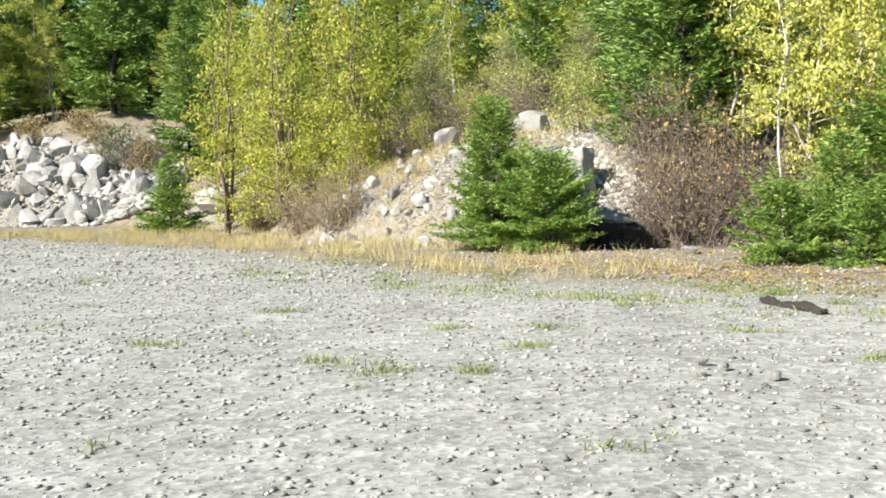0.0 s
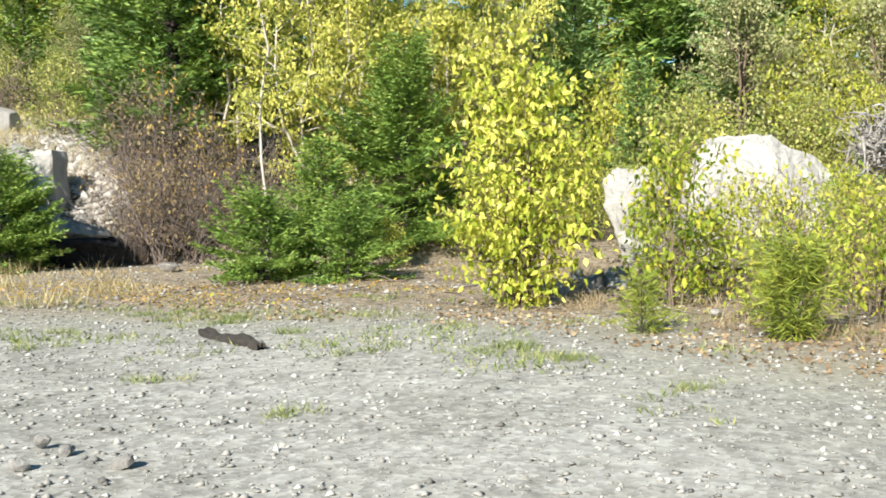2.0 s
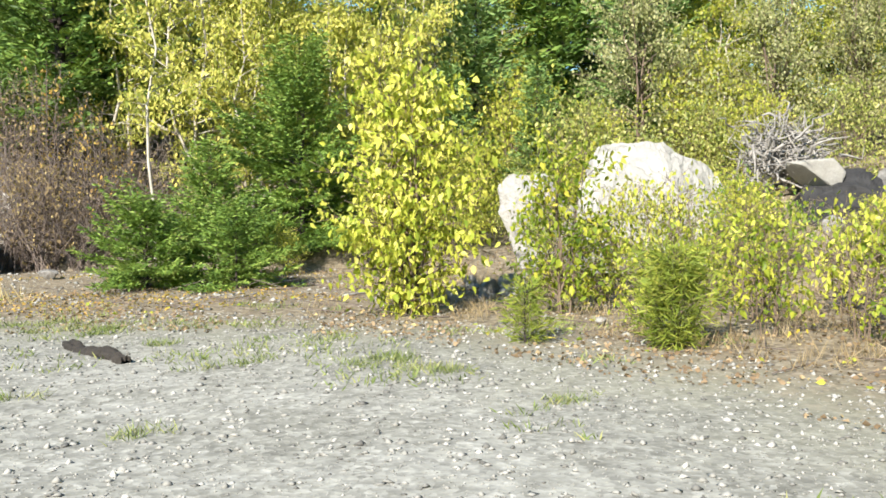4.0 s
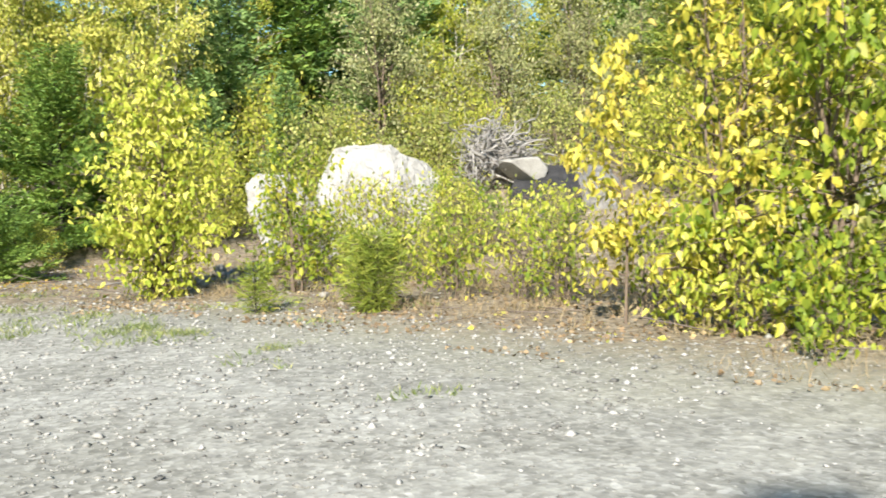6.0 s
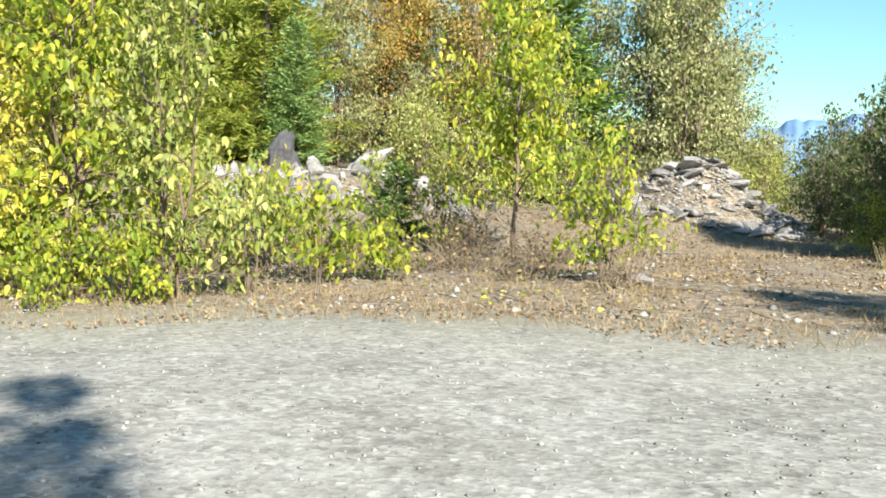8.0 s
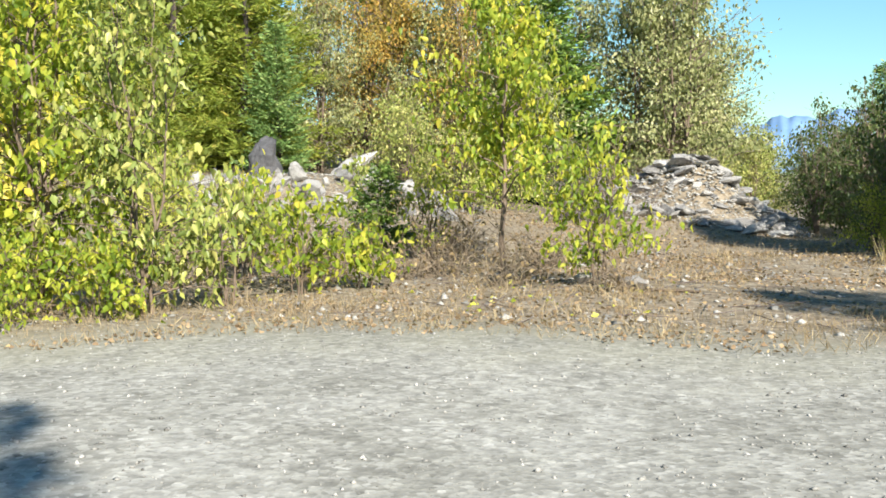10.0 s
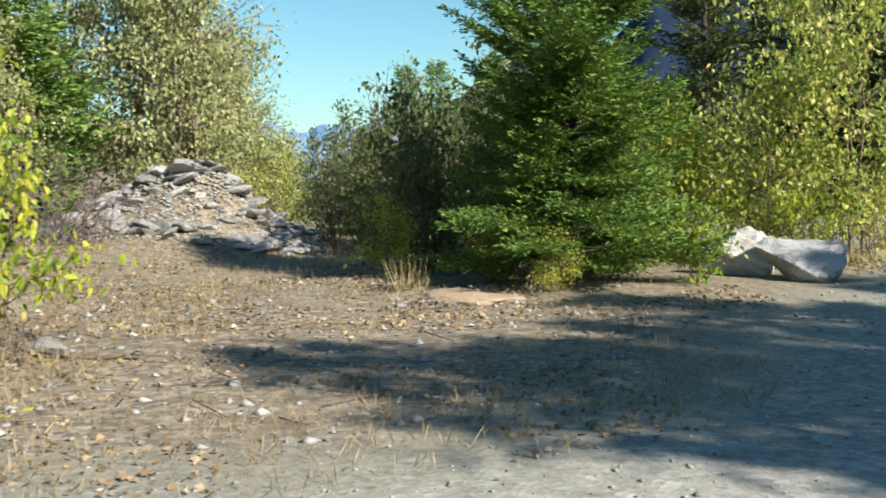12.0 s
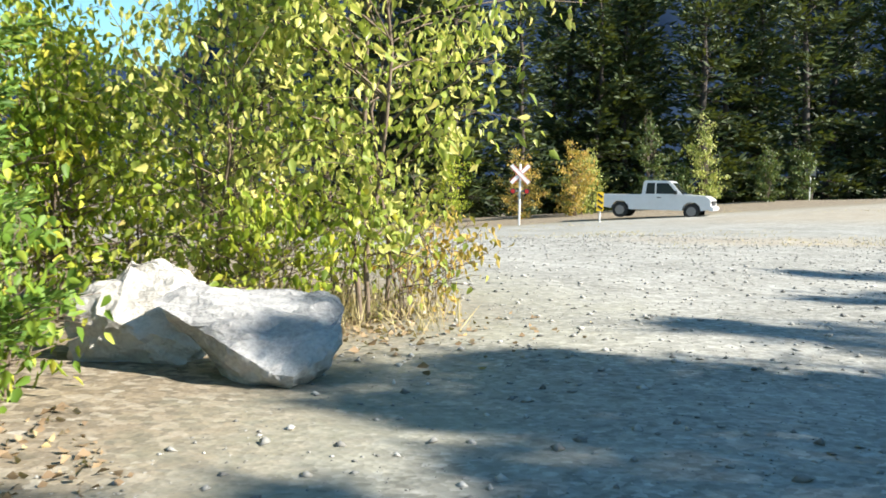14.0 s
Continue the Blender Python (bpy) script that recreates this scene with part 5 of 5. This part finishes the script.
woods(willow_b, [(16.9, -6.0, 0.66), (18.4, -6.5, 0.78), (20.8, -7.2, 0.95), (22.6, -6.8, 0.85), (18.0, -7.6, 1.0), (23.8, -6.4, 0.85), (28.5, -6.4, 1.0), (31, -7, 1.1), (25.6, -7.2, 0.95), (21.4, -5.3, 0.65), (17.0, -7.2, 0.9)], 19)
woods(brush_y, [(16.6, -5.6, 0.42), (15.2, -6.6, 0.36), (13.95, -7.0, 0.3)], 20)
woods(fir_b, [(32, -8.4, 0.6), (34.5, -9.8, 0.68), (30, -10.5, 0.62), (19.6, -8.8, 0.42)], 10)

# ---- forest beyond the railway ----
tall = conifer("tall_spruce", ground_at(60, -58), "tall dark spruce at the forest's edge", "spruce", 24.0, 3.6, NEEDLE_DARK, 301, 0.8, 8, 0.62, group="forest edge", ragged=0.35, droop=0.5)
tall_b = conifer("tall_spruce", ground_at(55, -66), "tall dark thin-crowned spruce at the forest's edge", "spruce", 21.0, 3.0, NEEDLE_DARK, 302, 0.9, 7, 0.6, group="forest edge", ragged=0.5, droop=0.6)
rf = np.random.default_rng(31)
spots = []
for k in range(36):
    a = radians(-115.5 - 43 * (k % 18) / 17 + rf.uniform(-1.0, 1.0))
    d = (66 if k < 18 else 86) + rf.uniform(-4, 8) + 26 * max(0, (k % 18) - 9) / 8
    spots.append((8.9 - math.sin(a) * d, -7.7 + math.cos(a) * d, rf.uniform(0.8, 1.25) * (1.0 + 0.3 * max(0, (k % 18) - 9) / 8)))
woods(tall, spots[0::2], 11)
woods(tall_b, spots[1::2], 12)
for k, (x, y, h, w, mt) in enumerate([(50.8, -45.6, 3.4, 1.5, LEAF_RUST), (52.5, -48.0, 3.2, 1.5, LEAF_OLIVE), (50.0, -50.4, 4.6, 1.2, LEAF_WILLOW), (48.2, -53.0, 4.4, 1.3, LEAF_OLIVE), (47.3, -57.5, 2.8, 1.0, LEAF_WILLOW), (46.4, -59.6, 2.6, 1.0, LEAF_WILLOW), (51.6, -46.8, 2.6, 1.2, LEAF_OLIVE), (49.2, -52.0, 2.4, 1.1, LEAF_WILLOW), (52.8, -43.4, 3.2, 1.5, LEAF_RUST), (55, -40, 4.0, 1.6, LEAF_LIME), (57, -36, 4.0, 1.6, LEAF_LIME)]):
    broadleaf("young_tree", ground_at(x, y), "yellowing young tree before dark spruces", "tree", h * 1.25, w, mt, 5, 12, 2200, 0.15, seed=310 + k, low=0.03, group="forest-edge saplings", blade=False)

# trees south of the lot, whose shade crosses the drive
woods(fir_a, [(-8.6 + 0.822 * k + 0.616 * j - 3.2 * z, -11.0 - 0.569 * k + 0.788 * j + 3.3 * z, z) for k, j, z in ((10.9, 0, 0.92), (12.5, -0.5, 0.9), (14.6, 0, 0.83), (16.2, -1, 0.81), (17.3, 0, 0.73), (17.7, -0.3, 0.69), (11.7, -2.5, 1.04), (13.4, -2.5, 1.01), (15.4, -3, 0.96), (16.9, -3, 0.89), (17.8, -3, 0.82))], 13)
# further unseen firs, added to block low skylight over the shaded drive
woods(fir_a, [(-11.8 + 0.822 * k - 0.616 * j, -7.7 - 0.569 * k - 0.788 * j, 1.0) for k, j in ((9.6, 7.5), (12.0, 7), (14.4, 7.5), (16.8, 8), (19.4, 8.5), (22.0, 10), (24.5, 11))], 15)
# unseen spruces round the south-west, added to keep skylight out of the shade
rw = np.random.default_rng(77)
for k in range(30):
    a = radians(-206 - 66 * k / 29 + rw.uniform(-1.5, 1.5))
    d = 45 + 11 * (k % 2) + rw.uniform(-2, 4)
    copy_thing(tall, ground_at(-math.sin(a) * d, math.cos(a) * d, rw.uniform(0, 360), rw.uniform(0.7, 0.85) + 0.15 * (k % 2)))
# two slim unseen spruces for the shadow tips on the lot
for x, y in ((5.61, 1.71), (5.77, 1.16)):
    copy_thing(tall_b, ground_at(x - 13.3, y - 9.4, 90 * x, 0.5) @ Matrix.Diagonal((0.55, 0.55, 1, 1)))

# ---- truck and signs by the railway ----
WHITE_PAINT = plain("white_car_paint", (0.72, 0.73, 0.74), 0.3, coat=0.6)
BLACK_RUBBER = plain("black_rubber", (0.025, 0.025, 0.025), 0.85)
GLASS_DARK = plain("tinted_window", (0.02, 0.03, 0.04), 0.06, spec=0.8)
CHROME = plain("chrome", (0.6, 0.6, 0.6), 0.2, 1.0)
RIM = plain("steel_rim", (0.25, 0.25, 0.26), 0.4, 0.8)
SIGN_WHITE = plain("white_sign", (0.8, 0.8, 0.78), 0.5)
SIGN_RED = plain("red_sign", (0.55, 0.04, 0.03), 0.5)
SIGN_YELLOW = plain("yellow_sign", (0.75, 0.5, 0.02), 0.5)
SIGN_BACK = plain("aluminium_back", (0.3, 0.3, 0.31), 0.5, 0.6)
POST = plain("white_post", (0.7, 0.7, 0.68), 0.6)
LENS = plain("red_lens", (0.4, 0.02, 0.02), 0.2)


def extrude_profile(bm, prof, y0, y1, bev=0.03):
    """A side outline (x, z) pulled across from y0 to y1."""
    a = [bm.verts.new((x, y0, z)) for x, z in prof]
    b = [bm.verts.new((x, y1, z)) for x, z in prof]
    n = len(prof)
    bm.faces.new(a)
    bm.faces.new(b[::-1])
    for i in range(n):
        bm.faces.new((a[i], b[i], b[(i + 1) % n], a[(i + 1) % n]))
    bmesh.ops.recalc_face_normals(bm, faces=bm.faces[:])
    if bev:
        bmesh.ops.bevel(bm, geom=bm.edges[:], offset=bev, segments=2, affect="EDGES")
    return bm


def disc(rad, wide, seg=22, bev=0.0):
    bm = bmesh.new()
    bmesh.ops.create_cone(bm, segments=seg, radius1=rad, radius2=rad, depth=wide, cap_ends=True)
    bmesh.ops.rotate(bm, verts=bm.verts, matrix=Matrix.Rotation(radians(90), 3, "X"))
    if bev:
        bmesh.ops.bevel(bm, geom=[e for e in bm.edges if len(e.link_faces) == 2 and e.calc_face_angle(0) > 1], offset=bev, segments=2, affect="EDGES")
    return bm


def pickup(x, y, turn):
    root = thing("pickup_truck", ground_at(x, y, turn), "white extended-cab pickup truck on the road", "pickup truck")
    body = [(-2.7, 0.52), (-2.72, 1.1), (-0.62, 1.12), (-0.6, 1.16), (1.15, 1.18), (2.42, 1.1), (2.66, 0.94), (2.68, 0.48), (2.2, 0.4), (2.16, 0.62), (1.95, 0.8), (1.6, 0.8), (1.4, 0.62), (1.36, 0.4), (-1.2, 0.4), (-1.24, 0.62),
            (-1.45, 0.8), (-1.8, 0.8), (-2.0, 0.62), (-2.04, 0.44)]
    part("body", extrude_profile(bmesh.new(), body, -0.92, 0.92, 0.025), root, mat=WHITE_PAINT)
    cab = [(-0.62, 1.07), (-0.52, 1.74), (-0.4, 1.8), (0.62, 1.8), (0.78, 1.74), (1.36, 1.1)]
    part("cab", extrude_profile(bmesh.new(), cab, -0.8, 0.8, 0.03), root, mat=WHITE_PAINT)
    for s in (-1, 1):
        for x0, x1, x2, x3 in ((-0.42, -0.34, 0.02, 0.02), (0.1, 0.1, 0.66, 1.1)):
            prof = [(x0, 1.16), (x1, 1.68), (x2, 1.68), (x3, 1.16)]
            part("side_window", extrude_profile(bmesh.new(), prof, s * 0.785, s * 0.806, 0), root, mat=GLASS_DARK)
        part("door_handle", box(bmesh.new(), 0.16, 0.34, s * 0.92 - 0.02, s * 0.92 + 0.02, 0.98, 1.02), root, "black door handle", BLACK_RUBBER)
        part("headlight", box(bmesh.new(), 2.5, 2.67, s * 0.72 - 0.16, s * 0.72 + 0.16, 0.72, 0.88, 0.02), root, "clear headlight", CHROME)
        part("tail_light", box(bmesh.new(), -2.74, -2.68, s * 0.82 - 0.07, s * 0.82 + 0.07, 0.7, 1.0), root, "red tail light", LENS)
        part("mirror", box(bmesh.new(), 0.98, 1.1, s * 1.0 - 0.1, s * 1.0 + 0.1, 1.16, 1.34, 0.02), root, "black side mirror", BLACK_RUBBER)
        for wx in (-1.62, 1.78):
            wheel = part("wheel", disc(0.37, 0.24, bev=0.04), root, mat=BLACK_RUBBER)
            wheel.location = (wx, s * 0.8, 0.37)
            rim = part("rim", disc(0.22, 0.05), wheel, "silver wheel rim", RIM)
            rim.location = (0, s * 0.105, 0)
    bm = bmesh.new()
    vs = [bm.verts.new(v) for v in ((0.84, -0.7, 1.7), (0.84, 0.7, 1.7), (1.36, 0.74, 1.14), (1.36, -0.74, 1.14))]
    bm.faces.new(vs)
    bmesh.ops.solidify(bm, geom=bm.faces[:], thickness=0.03)
    part("windscreen", bm, root, mat=GLASS_DARK)
    part("grille", box(bmesh.new(), 2.62, 2.7, -0.52, 0.52, 0.66, 0.88, 0.01), root, "dark grille", BLACK_RUBBER)
    part("front_bumper", box(bmesh.new(), 2.55, 2.8, -0.93, 0.93, 0.42, 0.62, 0.03), root, mat=WHITE_PAINT)
    part("rear_bumper", box(bmesh.new(), -2.86, -2.68, -0.88, 0.88, 0.46, 0.62, 0.02), root, "chrome rear bumper", CHROME)
    part("bed", box(bmesh.new(), -2.6, -0.72, -0.78, 0.78, 1.085, 1.095), root, "dark open cargo bed", BLACK_RUBBER)


pickup(43.6, -44.4, 212)


def pole_mesh(h, rad):
    g = Geo()
    tube(g, np.array([(0, 0, -0.2), (0, 0, h * 0.5), (0, 0, h)]), np.full(3, rad), 10)
    return g.mesh("post", POST, True)


def crossbuck(x, y, h, turn):
    root = thing("railway_crossing_sign", ground_at(x, y, turn), "white crossbuck railway sign with red borders on a post", "railway sign", "crossing signs")
    part("post", pole_mesh(h + 0.5, 0.06), root)
    for a in (45, -45):
        arm = part("blade", box(bmesh.new(), -0.62, 0.62, -0.012, 0.012, -0.115, 0.115), root, mat=SIGN_WHITE)
        arm.matrix_basis = pose(0, -0.07 - (0.025 if a > 0 else 0), h, 0, a, 0)
        for e in (-1, 1):
            part("border", box(bmesh.new(), -0.6, 0.6, -0.017, -0.012, e * 0.1 - 0.012, e * 0.1 + 0.012), arm, "red border stripe", SIGN_RED)
    part("bracket", box(bmesh.new(), -0.42, 0.42, -0.05, 0.05, h - 0.86, h - 0.8), root, "grey light bracket", SIGN_BACK)
    for e in (-1, 1):
        lamp = part("signal_lamp", disc(0.15, 0.12, bev=0.01), root, "unlit dark signal lamp", BLACK_RUBBER)
        lamp.location = (e * 0.34, -0.1, h - 0.83)
        part("lens", disc(0.1, 0.02), lamp, "dark red lens", LENS).location = (0, -0.065, 0)


crossbuck(48.0, -39.4, 2.5, -129)
crossbuck(56.7, -30.2, 2.6, -115)


def board_sign(name, x, y, h, w, tall, turn, mat, label, bars=()):
    root = thing(name, ground_at(x, y, turn), label, "road sign", "roadside signs")
    part("post", pole_mesh(h + tall * 0.3, 0.045), root)
    board = part("board", box(bmesh.new(), -w / 2, w / 2, -0.07, -0.05, h - tall / 2, h + tall / 2, 0.004), root, mat=mat)
    for z, a in bars:
        b = part("stripe", box(bmesh.new(), -w * 0.42, w * 0.42, -0.003, 0.003, -0.05, 0.05), board, "black stripe", BLACK_RUBBER)
        b.matrix_basis = pose(0, -0.076, h + z, 0, a, 0)


board_sign("hazard_marker", 44.0, -41.0, 1.0, 0.32, 0.9, -129, SIGN_YELLOW, "yellow and black striped hazard marker on a post", ((-0.28, 35), (0.0, 35), (0.28, 35)))
board_sign("road_sign", 46.1, -59.8, hz(46.1, -59.8) * -1 + 2.05, 0.62, 0.72, -145, SIGN_BACK, "grey back of a road sign on a post")

# ---- ground cover ----
def lot_points(n, seed, x0, x1, y0, y1, lo, hi, fade=0.0, clump=0.0, scale=0.6):
    """Random places in a rectangle whose distance past the gravel's edge lies between lo and hi; clumped by noise."""
    r = np.random.default_rng(seed)
    x, y = r.uniform(x0, x1, n), r.uniform(y0, y1, n)
    d = past_line(x, y, EDGE)[0]
    keep = (d > lo) & (d < hi) & (r.random(n) < np.exp(-np.maximum(d, 0) * fade))
    x, y = x[keep], y[keep]
    if clump:
        f = np.array([noise.noise(Vector((a * scale, b * scale, seed))) for a, b in zip(x, y)])
        k = f > clump
        x, y = x[k], y[k]
    return x, y, height(x, y)


def pebbles(n, seed, bounds, lo, hi, s0, s1, name, label, mat=PEBBLE, rare=7):
    r = np.random.default_rng(seed)
    x, y, z = lot_points(n, seed, *bounds, lo, hi)
    n = len(x)
    s = s0 + (s1 - s0) * r.random(n) ** rare
    base = np.array([(1, 0, 0), (-1, 0, 0), (0, 1, 0), (0, -1, 0), (0, 0, 1), (0, 0, -0.4)], float)
    tri = np.array([(0, 2, 4), (2, 1, 4), (1, 3, 4), (3, 0, 4), (2, 0, 5), (1, 2, 5), (3, 1, 5), (0, 3, 5)])
    v = base[None] * r.uniform(0.6, 1.25, (n, 6, 1)) * np.stack([s, s * r.uniform(0.6, 1, n), s * r.uniform(0.35, 0.7, n)], 1)[:, None]
    v += r.normal(scale=0.12, size=v.shape) * s[:, None, None]
    a = r.uniform(0, 6.283, n)
    c, q = np.cos(a)[:, None], np.sin(a)[:, None]
    v = np.stack([v[..., 0] * c - v[..., 1] * q, v[..., 0] * q + v[..., 1] * c, v[..., 2]], -1)
    v += np.stack([x, y, z + s * 0.1], 1)[:, None]
    f = (np.arange(n)[:, None, None] * 6 + tri[None]).reshape(-1, 3)
    solo(name, mesh_from(name, v.reshape(-1, 3), f, mat), Matrix(), label, "gravel", kind="stuff")


pebbles(80000, 1, (-6, 9.5, 3.0, 16), -40, 0.8, 0.006, 0.036, "gravel", "loose pale and grey pebbles on the lot")
pebbles(30000, 2, (-16, 3, 14, 30), -40, 0.4, 0.015, 0.065, "gravel", "loose pale and grey pebbles on the lot")
pebbles(24000, 3, (2.0, 13.0, -9, 4), -40, 1.0, 0.005, 0.024, "gravel", "fine pale pebbles on the lot")
pebbles(34000, 4, (9, 32, -30, -8), -40, 0.3, 0.008, 0.045, "gravel", "loose pale and grey pebbles on the drive")
pebbles(5000, 5, (8, 17, -8, 4), 0.3, 8, 0.01, 0.07, "gravel", "scattered stones in dry grass")
pebbles(9000, 6, (-2, 9, 8, 20), 0.3, 7, 0.01, 0.06, "gravel", "scattered stones in dry grass")

pebbles(4200, 7, (-27, -11.5, 41.5, 50.5), -40, 90, 0.12, 0.75, "rubble", "grey-white rubble on the loose rock slope")
pebbles(15000, 8, (-2.8, 4.4, 20.9, 26.5), -40, 90, 0.03, 0.26, "rubble", "pale rubble and clods on the bank", RUBBLE, rare=3.5)
pebbles(5000, 9, (20.6, 25.2, -5.2, -0.2), -40, 90, 0.05, 0.35, "rubble", "small rubble between the piled rocks", rare=3.5)
pebbles(4000, 10, (16.5, 20.8, 1.6, 7.8), -40, 90, 0.03, 0.25, "rubble", "small rubble and clods round a stump")


def blades(x, y, z, name, label, mat, ln, w, seed, lean=0.45, per=9, spread=0.07):
    r = np.random.default_rng(seed)
    g = Geo()
    n = len(x) * per
    b = np.repeat(np.stack([x, y, z - 0.01], 1), per, axis=0) + r.normal(scale=spread, size=(n, 3)) * np.array([1, 1, 0])
    way = r.normal(scale=lean, size=(n, 3)) * np.array([1, 1, 0.2]) + np.array([0, 0, 1.0])
    kites(g, b, way, ln * r.uniform(0.5, 1.2, n), w / ln, 0.3, r)
    solo(name, g.mesh(name, mat), Matrix(), label, "grass", kind="stuff")


x, y, z = lot_points(5600, 11, -14, 3.6, 13.5, 34, -0.3, 7.5, 0.14, 0.02, 0.8)
blades(x, y, z, "dry_grass", "tall straw-coloured dry grass below the bank", STRAW, 0.3, 0.009, 11, per=16, spread=0.11)
x, y, z = lot_points(1900, 12, 4.5, 17, -8, 13, 0.5, 7, 0.2, 0.1)
blades(x, y, z, "dry_grass", "sparse straw-coloured dry grass under shrubs", DRY_WEED, 0.15, 0.006, 12, 0.7, per=7, spread=0.06)
x, y, z = lot_points(5200, 13, -4, 9, 7.5, 20, -2.2, 1.6, 0.2, 0.05, 0.9)
blades(x, y, z, "green_grass", "short green weeds along the gravel's edge", WEED, 0.08, 0.012, 13, 0.9, 9, 0.08)
x, y, z = lot_points(1500, 14, -6, 8, 4.0, 15, -9, -0.3, 0, 0.42, 0.9)
blades(x, y, z, "green_grass", "small tufts of grass in the gravel", WEED, 0.08, 0.01, 14, 0.8, 12, 0.05)
tufts = [(3.14, 12.49), (3.31, 11.88), (3.69, 11.97), (3.94, 11.70), (3.56, 12.47), (3.72, 11.38), (5.24, 8.54), (5.28, 8.36), (5.02, 8.39), (5.45, 7.84), (0.07, 9.17), (0.92, 9.04), (-0.91, 7.49), (-0.42, 6.97), (0.16, 6.8), (0.6, 7.9), (2.6, 8.6), (3.1, 7.2), (-2.4, 8.3), (-1.7, 10.6), (1.9, 10.4), (2.2, 11.3), (4.3, 8.9), (5.2, 8.0), (5.5, 6.6), (-3.2, 6.6), (4.0, 10.3)]
rt = np.random.default_rng(5)
x, y = (np.repeat(np.array([q[c] for q in tufts]), 9) + rt.normal(scale=0.1 - 0.05 * c, size=9 * len(tufts)) for c in (0, 1))
blades(x, y, height(x, y), "green_grass", "low olive tufts of grass in the gravel", WEED, 0.09, 0.007, 24, 0.75, 14, 0.05)
x, y, z = lot_points(1500, 15, -2.5, 5, 20.5, 29, 1.0, 30, 0, -0.02, 0.9)
blades(x, y, z, "dry_grass", "straw-coloured dry grass on the rubble bank", STRAW, 0.34, 0.008, 15, per=14)
x, y, z = lot_points(500, 16, 14, 26, -5.5, 0, 1, 30, 0, 0.0, 0.7)
blades(x, y, z, "dry_grass", "low brown dry grass by the rock pile", DRY_WEED, 0.17, 0.006, 16, 0.7, per=10, spread=0.12)
x, y, z = lot_points(1500, 19, 6.5, 12, -7, 3.5, -0.6, 1.6, 0.1, 0.0, 1.1)
blades(x, y, z, "dry_grass", "thin bleached grass along the gravel's edge", DRY_WEED, 0.13, 0.006, 19, 0.6, 7, 0.08)
x, y, z = lot_points(400, 17, 14.45, 14.7, -5.65, -5.35, -5, 30)
blades(x[:8], y[:8], z[:8], "dry_grass", "tall straw tuft before the dark hedge", STRAW, 0.42, 0.008, 17, 0.22, 10, 0.05)
x, y, z = lot_points(1500, 18, 18, 46, -56, -22, -60, -6, 0, 0.1, 0.15)
blades(x, y, z, "dry_grass", "sparse dry grass across the far gravel", STRAW, 0.12, 0.012, 18, 0.8, 7, 0.35)


def litter(n, seed, bounds, lo, hi, size, mat, label, fade=0.1):
    r = np.random.default_rng(seed)
    x, y, z = lot_points(n, seed, *bounds, lo, hi, fade, -0.1)
    g = Geo()
    k = len(x)
    kites(g, np.stack([x, y, z + 0.012], 1), r.normal(size=(k, 3)) * np.array([1, 1, 0.22]), size * r.uniform(0.5, 1.3, k), 0.75, 0.25, r)
    solo("leaf_litter", g.mesh("leaf_litter", mat), Matrix(), label, "fallen leaves", kind="stuff")


litter(42000, 21, (3, 16, -6, 17), -0.6, 9, 0.045, LITTER, "brown fallen leaves on the duff")
litter(2200, 22, (3, 13, -3, 17), 0.2, 6, 0.065, LEAF_YELLOW, "yellow fallen leaves under poplars", 0.35)
litter(5200, 24, (1.0, 8.5, 12.6, 18.5), 0.4, 7, 0.04, LEAF_RUST, "rust-coloured needles and leaves on the duff", 0.08)
litter(14000, 23, (12, 22, -9, 2), 0.2, 14, 0.055, LITTER, "brown fallen leaves by the hedge", 0.05)


rc = np.random.default_rng(91)
x, y = rc.normal(16.1, 0.6, 90), rc.normal(-11.7, 0.5, 90)
blades(x, y, height(x, y), "dry_grass", "tan dry grass round a cottonwood's foot", STRAW, 0.3, 0.007, 92, 0.5, 12, 0.1)
x, y = rc.normal(15.6, 0.7, 700), rc.normal(-11.3, 0.6, 700)
g = Geo()
kites(g, np.stack([x, y, height(x, y) + 0.012], 1), rc.normal(size=(700, 3)) * np.array([1, 1, 0.22]), 0.06 * rc.uniform(0.5, 1.3, 700), 0.75, 0.25, rc)
solo("leaf_litter", g.mesh("leaf_litter", LITTER), Matrix(), "dark fallen leaves round boulders", "fallen leaves", kind="stuff")


def twigs(n, seed, bounds, lo, hi):
    r = np.random.default_rng(seed)
    x, y, z = lot_points(n, seed, *bounds, lo, hi, 0.05)
    g = Geo()
    for a, b, c in zip(x, y, z):
        t, d = np.linspace(0, 1, 4)[:, None], r.normal(size=3) * np.array([1, 1, 0.12])
        tube(g, np.array([a, b, c + 0.015]) + unit(d) * t * r.uniform(0.15, 0.7), np.full(4, 0.006), 3)
    solo("fallen_twigs", g.mesh("fallen_twigs", TWIG), Matrix(), "thin fallen twigs in leaf litter", "twigs", kind="stuff")


twigs(700, 31, (4, 17, -7, 17), 0.4, 8)

x, y, z = lot_points(1500, 41, 8.6, 16, -3.5, 5, 0.8, 9, 0.05, 0.08, 1.1)
blades(x, y, z, "dry_weeds", "standing dry brown weeds under young poplars", DRY_WEED, 0.2, 0.006, 41, 0.55, 8, 0.07)
x, y, z = lot_points(2400, 42, 6.8, 13, 4, 17, 0.6, 6, 0.05, 0.05, 1.1)
blades(x, y, z, "dry_weeds", "thin dry weeds and stems under shrubs", DRY_WEED, 0.22, 0.006, 42, 0.5, 8, 0.07)
